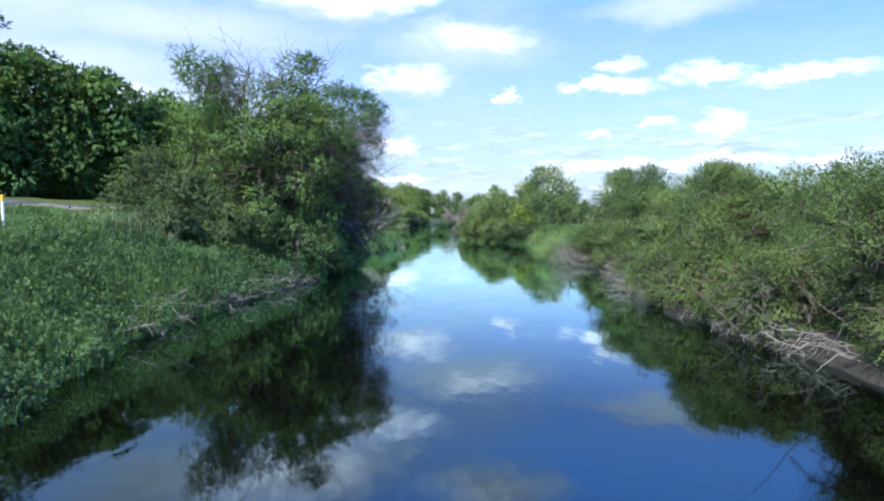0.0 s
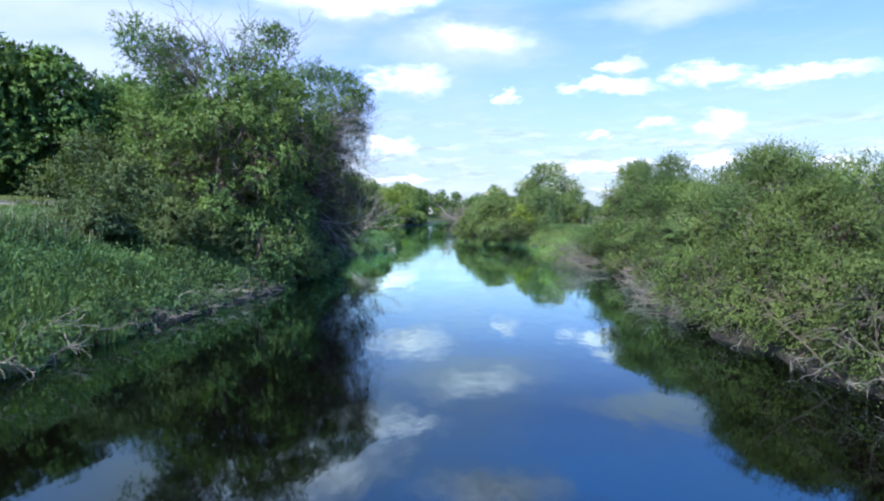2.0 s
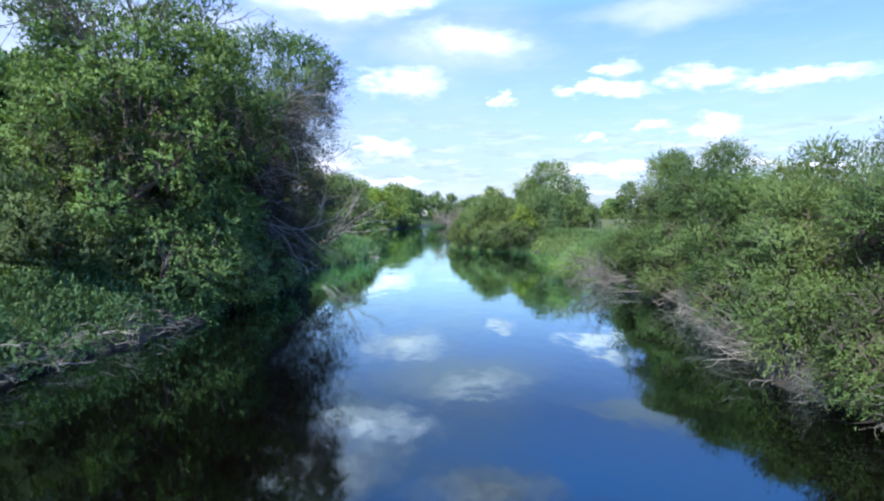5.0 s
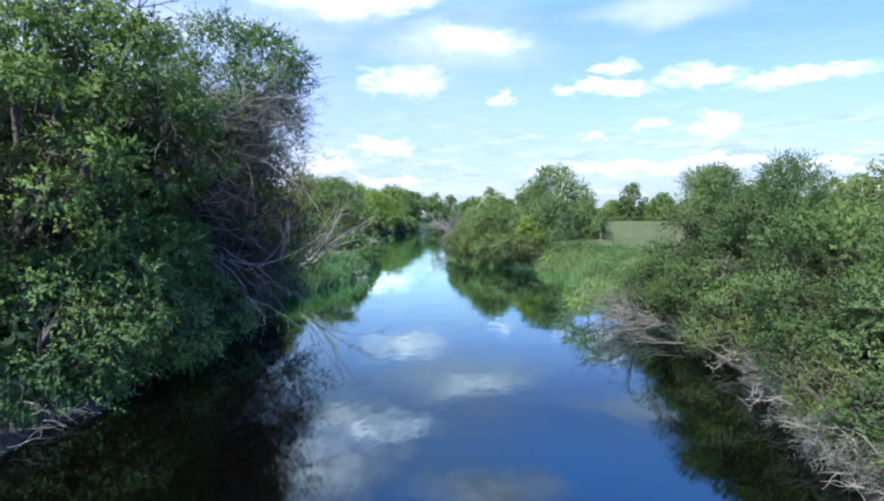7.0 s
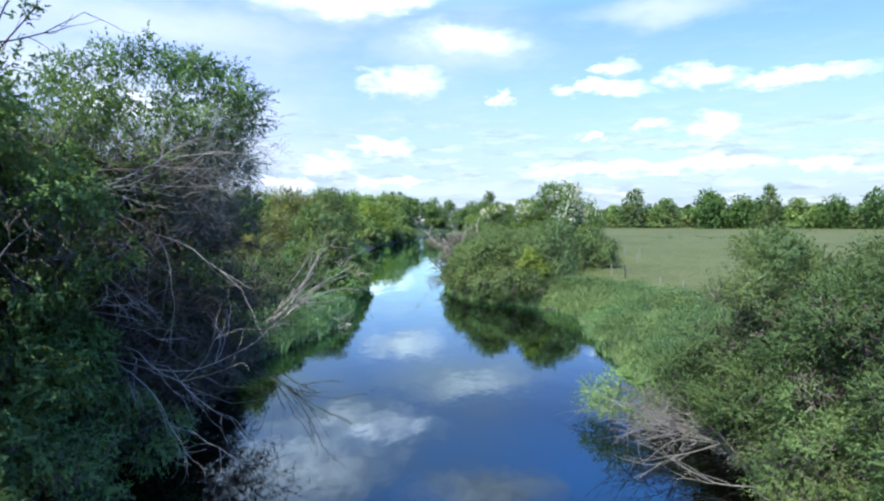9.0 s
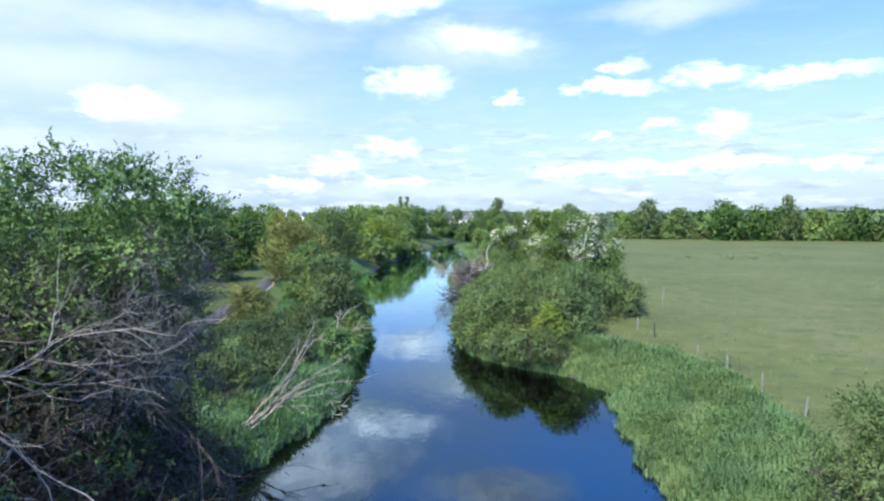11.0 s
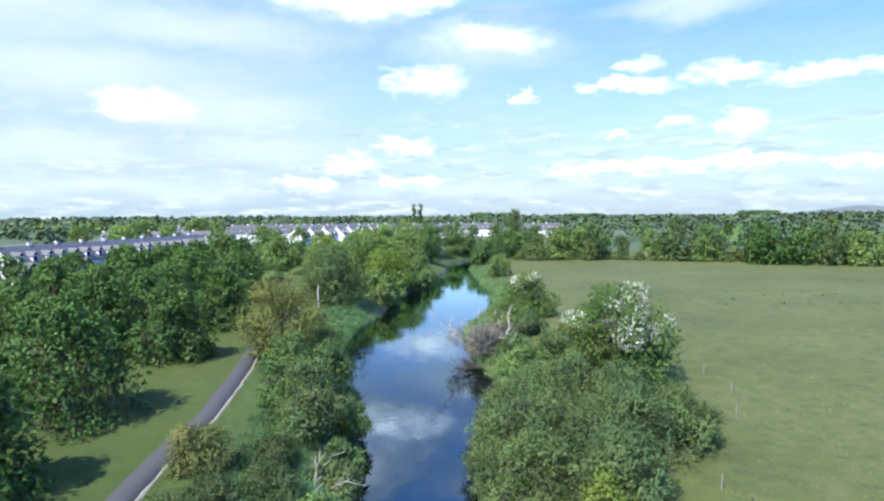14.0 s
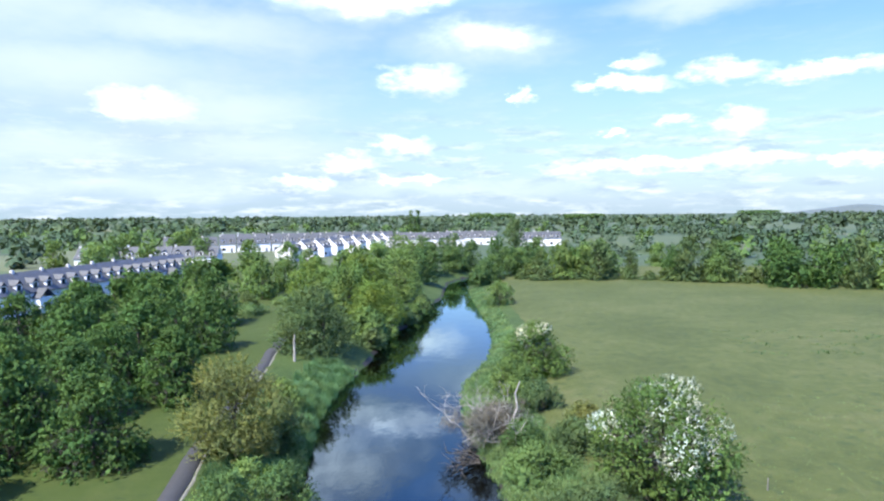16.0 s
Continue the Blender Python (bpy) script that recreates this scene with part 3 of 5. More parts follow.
def build_ground():
    ys = np.concatenate([[-4500, -2500, -1200, -600, -350, -200, -120, -80], np.arange(-60, 130, 1.0), np.arange(130, 300, 2.5), np.arange(300, 420, 10),
                         [440, 480, 540, 620, 720, 860, 1050, 1300, 1700, 2300, 3200, 4600]])
    off = np.concatenate([[0, 0.25, 0.6, 1.1, 1.8, 2.6, 3.6], np.arange(5, 40, 1.6), np.arange(42, 130, 6), [150, 180, 230, 300, 420, 600, 900, 1400, 2200, 3200, 4600]])
    inner = np.linspace(0, 1, 9)[1:-1]
    X = np.stack([np.concatenate([left_edge(y) - off[::-1], left_edge(y) + inner * (right_edge(y) - left_edge(y)), right_edge(y) + off]) for y in ys])
    Y = np.repeat(ys[:, None], X.shape[1], 1)
    Z = height(X, Y)
    r, c = X.shape
    i, j = np.meshgrid(np.arange(r - 1), np.arange(c - 1), indexing="ij")
    q = np.stack([i * c + j, i * c + j + 1, (i + 1) * c + j + 1, (i + 1) * c + j], -1).reshape(-1, 4)
    v = np.stack([X, Y, Z], -1).reshape(-1, 3)
    m = v[q].mean(1)
    dl, dr = left_edge(m[:, 1]) - m[:, 0], m[:, 0] - right_edge(m[:, 1])
    idx = np.full(len(q), 3)
    idx[dr > 7] = 0
    idx[(dl > 8)] = 1
    idx[(dl > 0) & (m[:, 0] > path_x(m[:, 1]) + 1.2) & (m[:, 1] > 40)] = 2
    idx[(dl > 0) & (dl < 8) | (dr > 0) & (dr < 7)] = 2
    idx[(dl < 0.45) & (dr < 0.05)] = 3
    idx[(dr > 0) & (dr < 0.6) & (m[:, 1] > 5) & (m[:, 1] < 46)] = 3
    idx[(m[:, 1] > 300) | (m[:, 0] < -140) | (m[:, 0] > 190) | (m[:, 1] < -150)] = 4
    ground = new("ground", mesh_of("ground", v, q, None, [FIELD, LAWN, ROUGH, MUD, FAR], idx, True))
    tagged(ground, "green pasture, mown lawn and muddy river banks", "ground", kind="structure")
    # the river's surface
    wy = np.concatenate([np.arange(-400, 0, 20), np.arange(0, 395, 3.0)])
    a, b = left_edge(wy) - 0.5, right_edge(wy) + 0.5
    u = np.linspace(0, 1, 6)
    W = np.stack([a[:, None] * (1 - u) + b[:, None] * u, np.repeat(wy[:, None], 6, 1), np.zeros((len(wy), 6))], -1)
    r, c = W.shape[:2]
    i, j = np.meshgrid(np.arange(r - 1), np.arange(c - 1), indexing="ij")
    q = np.stack([i * c + j, i * c + j + 1, (i + 1) * c + j + 1, (i + 1) * c + j], -1).reshape(-1, 4)
    river = new("river", mesh_of("river", W.reshape(-1, 3), q, WATER, smooth=True))
    tagged(river, "calm dark blue river water mirroring trees and clouds", "river", kind="structure")
    # the footpath: a thin slab with sunk edges
    py = np.arange(20, 200, 1.5)
    px = path_x(py)
    w = 0.78 + 0.04 * np.sin(py * 1.9)
    cols = []
    for k, dz in ((-1.02, -0.15), (-1.0, 0.05), (0.0, 0.075), (1.0, 0.05), (1.02, -0.15)):
        x = px + w * k
        cols.append(np.stack([x, py, np.maximum(height(x, py), height(px, py) - 0.1) + dz], -1))
    P = np.stack(cols, 1)
    r, c = P.shape[:2]
    i, j = np.meshgrid(np.arange(r - 1), np.arange(c - 1), indexing="ij")
    q = np.stack([i * c + j, i * c + j + 1, (i + 1) * c + j + 1, (i + 1) * c + j], -1).reshape(-1, 4)
    tagged(new("path", mesh_of("path", P.reshape(-1, 3), q, ASPHALT, smooth=False)), "narrow grey asphalt footpath through the grass", "path", kind="structure")
    cols = []
    for k, dz in ((0.0, -0.12), (0.03, 0.04), (0.2, 0.045), (0.34, -0.12)):
        x = px + w + 0.03 + k * (1.0 + 0.35 * np.sin(py * 0.8) * np.sin(py * 2.3))
        cols.append(np.stack([x, py, np.maximum(height(x, py), height(px, py) - 0.1) + dz], -1))
    E = np.stack(cols, 1)
    r, c = E.shape[:2]
    i, j = np.meshgrid(np.arange(r - 1), np.arange(c - 1), indexing="ij")
    q = np.stack([i * c + j, i * c + j + 1, (i + 1) * c + j + 1, (i + 1) * c + j], -1).reshape(-1, 4)
    tagged(new("path_edge", mesh_of("path_edge", E.reshape(-1, 3), q, GRAVEL, smooth=False)), "pale worn gravel edge along the footpath", "path edge", kind="structure")
    # a low hill on the skyline, distance haze mixed into its colour
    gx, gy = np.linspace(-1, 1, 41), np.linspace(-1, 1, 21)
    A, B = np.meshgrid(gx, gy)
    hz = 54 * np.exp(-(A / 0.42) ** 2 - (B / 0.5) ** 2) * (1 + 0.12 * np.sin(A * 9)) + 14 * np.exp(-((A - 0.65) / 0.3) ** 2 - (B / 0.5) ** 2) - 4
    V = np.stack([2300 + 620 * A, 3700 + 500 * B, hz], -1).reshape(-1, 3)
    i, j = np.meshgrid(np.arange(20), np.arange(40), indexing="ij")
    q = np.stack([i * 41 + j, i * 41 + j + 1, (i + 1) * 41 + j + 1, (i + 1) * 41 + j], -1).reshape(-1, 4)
    tagged(new("backdrop_hill", mesh_of("hill", V, q, HAZY_HILL, smooth=True)), "low blue-green hill on the horizon", "hill", kind="structure")


build_ground()


# ---- trees and shrubs of the left bank ----
def left_bank():
    # the big alders over the water
    make_tree("alder_tree", at(-10.5, 36.5), 8.1, 5.0, 0.4, 140, 9500, 10, 0.12, ALDER, 11, "dense dark green alder leaning over the river bank", trunk=0.22, shoot=0.4, up=0.15, droop=0.25, size=0.16, squash=0.55, shell=0.6, lean=(2.2, 0))
    tall = make_tree("alder_tree", at(-11.5, 46.2), 10.4, 5.2, 2.8, 180, 12500, 10, 0.105, ALDER, 12, "tall alder with a thinning crown over dead lower limbs", trunk=0.24, shoot=0.5, up=0.2, droop=0.2, size=0.15, squash=0.6, shell=0.4, lean=(4.2, -0.8))
    rng = np.random.default_rng(6)
    v, f, nn = foliage(rng, [(rng.uniform(1.5, 7.2), rng.uniform(-3.4, 1.0), rng.uniform(4.4, 7.8), 0.8) for _ in range(60)], 2600, 6, 0.42, 0.035, 0.7, 0.2, 0.1, 0.2)
    child("brushwood", mesh_of("brushwood", v, f, BANKTWIGS, normals=nn), tall, "bare grey twigs")
    make_tree("alder_tree", at(-14.5, 41.0), 7.4, 4.2, 1.0, 80, 5200, 10, 0.14, ALDER, 13, "dense dark green alder behind the river bank", trunk=0.2, shoot=0.5, shell=0.72)
    make_tree("maple_tree", at(-9.2, 39.0), 7.6, 2.2, 0.8, 24, 2600, 10, 0.14, MAPLE, 14, "young bright green maple among the alders", trunk=0.12, shoot=0.6, shape="tall")
    make_tree("maple_bush", at(-7.9, 40.4), 4.7, 1.3, 1.4, 16, 1300, 9, 0.13, MAPLE, 15, "sunlit bright green maple shoots between the alders", "bush", stems=3, trunk=0.06, shoot=0.5, shape="bush")
    # bramble and thorn thicket at the foot of the alders
    for n, (x, y, h, r) in enumerate([(-12.6, 32.0, 2.6, 2.6), (-10.2, 31.2, 1.7, 1.8), (-15.5, 34.0, 3.6, 3.0), (-9.0, 34.2, 1.5, 1.6), (-12.5, 28.6, 1.2, 1.6)]):
        make_tree("bramble_bush", at(x, y), h, r, 0.05, 20, 1600, 9, 0.13, BRAMBLE, 30 + n, "tangled bramble thicket with reddish green leaves", "bush", "brambles on the bank", "bush", 4, 0.03, shoot=0.5)
    make_tree("alder_bush", at(-8.2, 35.0), 2.7, 2.3, 0.0, 34, 2800, 10, 0.11, ALDER, 49, "sunlit alder branches hanging low over the water", "bush", stems=3, trunk=0.06, shoot=0.5, shell=0.72, droop=0.3, shape="bush", dip=-0.9)
    for n, (x, y, h, r) in enumerate([(-8.2, 36.0, 3.8, 2.6), (-8.8, 39.4, 4.2, 2.6), (-9.4, 45.5, 2.2, 2.2), (-10.6, 50.0, 4.6, 2.8), (-7.2, 37.8, 2.6, 2.0), (-7.6, 41.6, 2.6, 2.3), (-13.0, 52.0, 5.5, 2.9), (-9.6, 53.0, 3.0, 2.2), (-14.0, 46.5, 6.4, 3.4)]):
        make_tree("alder_bush", at(x, y), h, r, 0.0, 30, 2900, 10, 0.11, ALDER, 40 + n, "dark alder bush hanging over the water", "bush", "alder bushes on the bank", "bush", 5, 0.05, shoot=0.45, droop=0.4, shell=0.8, size=0.24, squash=0.55, dip=-0.9)
    # bare snag that stands above the alders
    rng = np.random.default_rng(5)
    snag = new("dead_treetop")
    snag.location = at(-10.2, 37.2)
    tagged(snag, "bare twiggy dead treetop rising out of an alder", "tree")
    t = Tubes(5)
    for a in range(15):
        ang = rng.uniform(0, 6.28)
        tilt = rng.uniform(0.25, 0.95)
        branching(rng, t, (0.5 * math.cos(ang), 0.3 * math.sin(ang), 4.6 + rng.uniform(0, 1.2)), (tilt * math.cos(ang), 0.6 * tilt * math.sin(ang), 1.0), rng.uniform(3.0, 4.4), 0.045, 2, 0.13, 0.05, 5, 0.8)
    t.add([(0, 0, -0.3), (0.1, 0, 3), (0, 0.1, 6.5)], 0.16, 0.08)
    child("deadwood", t.mesh("deadwood", BARK), snag)
    tips = [(rng.normal(-3.0, 1.0), rng.normal(0, 1.2), rng.uniform(6.6, 10.2), 0.6) for _ in range(34)] + [(min(rng.normal(1.2, 1.3), 2.6), rng.normal(0, 1.0), rng.uniform(6.4, 10.4), 0.45) for _ in range(40)]
    v, f, nn = foliage(rng, tips, 3300, 7, 0.13, 0.55, 0.45)
    child("sparse_leaves", mesh_of("sparse_leaves", v, f, ALDER, normals=nn), snag)
    # dead grey limbs on the river side of the second alder
    limbs = new("dead_limbs")
    limbs.location = at(-11.6, 42.6)
    tagged(limbs, "grey bare dead limbs hanging over the water", "tree")
    t = Tubes(5)
    for a in range(17):
        z = rng.uniform(0.6, 6.0)
        branching(rng, t, (rng.uniform(0.5, 4.2), rng.uniform(-2.4, 0.6), z), (1.0, rng.uniform(-0.75, 0.15), rng.uniform(-0.16, 0.2)), rng.uniform(3.0, 4.6), 0.027, 2, 0.19, 0.01, 4, 0.6)
    child("deadwood", t.mesh("deadwood", GREYWOOD), limbs)
    # the old crown's twiggy inside; its shade also put into the dark wood
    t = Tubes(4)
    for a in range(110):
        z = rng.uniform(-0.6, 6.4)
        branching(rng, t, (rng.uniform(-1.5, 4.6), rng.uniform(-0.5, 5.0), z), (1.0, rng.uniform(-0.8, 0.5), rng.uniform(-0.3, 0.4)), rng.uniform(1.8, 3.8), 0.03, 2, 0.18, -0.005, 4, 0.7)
    child("brushwood", t.mesh("brushwood", DARKWOOD), limbs, "tangled dead twigs, darkened for the shaded crown inside")
    dry = [(rng.uniform(0, 7.0), rng.uniform(-1, 4), rng.uniform(-0.5, 6.0), 0.5) for _ in range(80)]
    v, f, nn = foliage(rng, dry, 2200, 7, 0.12, 0.5, 0.3)
    child("sparse_leaves", mesh_of("sparse_leaves", v, f, BRAMBLE, normals=nn), limbs, "sparse dull leaves")
    # dead thickets, added dense and dark to fill the crown's shaded inside
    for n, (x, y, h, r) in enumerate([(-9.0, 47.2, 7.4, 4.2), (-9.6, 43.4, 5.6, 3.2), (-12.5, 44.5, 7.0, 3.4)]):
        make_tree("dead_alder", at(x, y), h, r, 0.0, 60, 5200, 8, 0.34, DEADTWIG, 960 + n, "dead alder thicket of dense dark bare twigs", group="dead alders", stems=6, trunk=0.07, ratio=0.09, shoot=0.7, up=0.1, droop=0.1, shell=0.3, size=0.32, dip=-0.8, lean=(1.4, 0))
    # lawn trees seen behind the near bank
    for n, (x, y, h, r) in enumerate([(-32.5, 41, 13.5, 6.6), (-25.5, 47, 9.6, 5.0), (-21.6, 51, 8.6, 4.0), (-46, 66, 12, 6.0), (-29, 60, 10, 5.0), (-20.4, 54.8, 9.4, 3.9), (-28.5, 43.5, 10.4, 4.8), (-24.0, 54.0, 10.0, 4.4)]):
        make_tree("maple_tree", at(x, y), h, r, 2.2 if h > 13 else 0.6, 110, 5600 if y < 53 else 3000, 8, 0.27, MAPLE, 50 + n, "dense round green maple on the lawn", group="park maples", trunk=0.25, shoot=0.4, shell=0.8, size=0.26, up=0.05, droop=0.4)
    # trees between the path and the water
    make_tree("willow_tree", at(-18.0, 108.5), 8.8, 4.7, 0.4, 46, 3800, 9, 0.2, OLIVE, 70, "brownish olive upright willow beside the footpath", trunk=0.16, shoot=0.9, up=0.7, shape="tall", shell=0.4)
    make_tree("willow_bush", at(-9.4, 87.0), 5.6, 2.7, 0.2, 26, 2300, 9, 0.17, GREY_WILLOW, 71, "green willow bush on the water's edge", "bush", stems=5, trunk=0.06, shoot=0.7, up=0.4)
    make_tree("willow_bush", at(-12.2, 92.0), 6.0, 3.0, 0.3, 28, 2300, 9, 0.18, ALDER, 72, "green willow bush on the bank", "bush", stems=5, trunk=0.06, shoot=0.7, up=0.4)
    make_tree("willow_bush", at(-10.6, 97.0), 5.0, 2.7, 0.2, 24, 1500, 9, 0.2, ALDER, 73, "dark green sallow bush at the water", "bush", stems=4, trunk=0.06, shoot=0.7)
    make_tree("thorn_bush", at(-14.3, 78.6), 2.5, 2.1, 0.05, 22, 2000, 8, 0.13, OLIVE, 74, "low yellowish thorn bush beside the path", "bush", stems=4, trunk=0.04)
    for n, (x, y, h, r) in enumerate([(-12.0, 75, 2.1, 2.6), (-10.2, 78.5, 1.8, 2.3), (-12.6, 70.5, 1.9, 2.5), (-9.6, 72.5, 1.5, 2.1), (-13.0, 65.5, 1.8, 2.4), (-11.0, 82.0, 1.9, 2.2), (-10.6, 68.6, 1.8, 2.4), (-8.6, 76.0, 1.6, 2.0), (-11.4, 62.0, 1.8, 2.3), (-13.6, 73.0, 1.7, 2.2), (-9.4, 64.5, 1.7, 2.1), (-8.4, 69.5, 1.5, 1.9)]):
        make_tree("bramble_bush", at(x, y), h * 0.5, r, 0.0, 20, 1500, 8, 0.125, BRAMBLE, 80 + n, "low dark bramble thicket on the bank", "bush", "brambles by the path", "bush", 4, 0.03, shoot=0.4)
    make_tree("willow_tree", at(-20.6, 149.0), 9.8, 6.6, 0.0, 90, 5200, 8, 0.26, GREY_WILLOW, 90, "large round grey-green willow at the river", stems=4, trunk=0.14, shoot=0.9, up=0.5)
    make_tree("willow_tree", at(-15.2, 177.0), 8.6, 6.0, 0.2, 60, 3200, 8, 0.32, YELLOW_WILLOW, 91, "bright yellow-green willow over the water", stems=4, trunk=0.14, shoot=0.9, up=0.4)
    make_tree("willow_tree", at(-22.5, 186.0), 10.5, 5.5, 0.3, 40, 1600, 8, 0.4, HEDGE, 92, "green willow standing by the river", stems=3, trunk=0.14, shoot=0.9)
    make_tree("willow_tree", at(-13.5, 208.0), 11.0, 6.2, 0.2, 44, 1700, 8, 0.42, HEDGE, 93, "tall green riverside willow", stems=3, trunk=0.16, shoot=1.0, up=0.5)
    make_tree("willow_tree", at(-34.0, 203.0), 9.5, 6.0, 0.3, 40, 1500, 8, 0.42, YELLOW_WILLOW, 94, "yellowish green tree behind the bank", trunk=0.16, shoot=1.0)
    make_tree("alder_tree", at(-10.5, 240.0), 10.5, 5.0, 0.2, 40, 1300, 8, 0.45, ALDER, 95, "dark alder at the river bend", trunk=0.16, shoot=1.0)
    make_tree("alder_tree", at(-9.0, 268.0), 11.0, 5.5, 0.2, 40, 1300, 8, 0.48, ALDER, 96, "dark alder at the river bend", trunk=0.16, shoot=1.0)
    make_tree("alder_tree", at(-2.5, 312.0), 12.0, 6.5, 0.2, 40, 1300, 8, 0.5, ALDER, 97, "dark alder closing the river's far bend", trunk=0.16, shoot=1.0)
    for n, (x, y, h, r, mat) in enumerate([(-17, 226, 11, 6, HEDGE), (-25, 214, 10, 5.5, YELLOW_WILLOW), (-29, 196, 8, 4.5, HEDGE), (-14, 256, 12, 6, HEDGE), (-24, 245, 11, 6, HEDGE), (-13, 284, 12, 6, ALDER), (-22, 290, 12, 6.5, HEDGE), (-15.5, 166, 5, 3.6, HEDGE), (-26, 171, 6.5, 4, GREY_WILLOW)]):
        make_tree("riverside_tree", at(x, y), h, r, 0.2, 40, 1500, 8, 0.42, mat, 600 + n, "full green tree along the river bank", group="riverside trees", trunk=0.16, shoot=0.7, shell=0.75)
    for n, (x, y, h, r) in enumerate([(-14.0, 101, 3.6, 2.6), (-15.0, 113, 3.4, 2.6), (-12.6, 104, 2.6, 2.0), (-16.4, 118, 3.0, 2.4), (-18.4, 124, 3.2, 2.6)]):
        make_tree("sallow_bush", at(x, y), h, r, 0.05, 24, 1500, 8, 0.2, GREY_WILLOW if n % 2 else HEDGE, 620 + n, "grey-green sallow bush between path and river", "bush", "sallows by the path", "bush", 4, 0.05, shoot=0.6)
    rng = np.random.default_rng(23)
    for n, y in enumerate([72, 76, 80.5, 84, 90, 94, 98, 102, 160, 167, 173, 184, 190, 197, 204]):
        near = y < 120
        make_tree("sallow_bush", at(float(left_edge(y)) - 0.8, y), rng.uniform(1.6, 2.8) if near else 3.4, rng.uniform(1.5, 2.1) if near else 2.8, 0.2, 22, 900, 8, 0.18 if near else 0.34, [ALDER, HEDGE, GREY_WILLOW][n % 3], 640 + n, "green sallow bush overhanging the water's edge", "bush", "sallows at the water", "bush", 4, 0.04, shoot=0.45, droop=0.4, shell=0.7, size=0.3, dip=-0.3)
    # bleached fallen branch at the water's edge
    fallen = new("fallen_branch")
    fallen.location = at(-7.5, 79.6, 0.1)
    tagged(fallen, "bleached white fallen branch at the water's edge", "branch")
    rng = np.random.default_rng(9)
    for way in ((0.5, -0.3, 1.2), (1.0, -0.6, 0.15), (0.8, -1.0, 0.3), (0.2, 0.3, 1.0)):
        t = Tubes(6)
        branching(rng, t, (0, 0, 0), way, rng.uniform(1.7, 2.9), 0.055, 1, 0.16, 0.05, 4, 0.5)
        child("limb", t.mesh("limb", DEADWOOD), fallen)
    # grey leaning dead shrub before the grassy point
    gs = new("dead_shrub")
    gs.location = at(-8.0, 57.6, 0.1)
    tagged(gs, "bare grey dead shrub leaning over a grassy point", "shrub")
    t = Tubes(5)
    for a in range(6):
        branching(rng, t, (rng.normal(0, 0.2), rng.normal(0, 0.2), 0), (0.75, rng.uniform(0, 0.6), rng.uniform(0.45, 1.1)), rng.uniform(3.2, 4.8), 0.05, 2, 0.1, 0.0, 3, 0.45)
    child("deadwood", t.mesh("deadwood", GREYWOOD), gs)
    make_tree("sallow_bush", at(-9.8, 61.0), 2.2, 2.0, 0.1, 20, 1300, 9, 0.12, GREY_WILLOW, 98, "thin grey-green sallow bush on the bank", "bush", stems=4, trunk=0.03, shell=0.3, up=0.6)
    make_tree("sallow_bush", at(-13.0, 56.0), 1.9, 2.2, 0.1, 20, 1300, 9, 0.12, BRAMBLE, 99, "dull green sallow bush behind the bank", "bush", stems=4, trunk=0.03, shell=0.4)
    # pale dead trunk
    pole = new("dead_tree")
    pole.location = at(-22.3, 143.0)
    tagged(pole, "pale bare dead trunk beside the path", "tree trunk")
    t = Tubes(7)
    t.add([(0, 0, -0.3), (0.08, 0, 1.4), (0.02, 0.05, 2.8), (0.1, 0.1, 3.9)], 0.22, 0.1)
    child("stem", t.mesh("stem", DEADWOOD), pole)


left_bank()


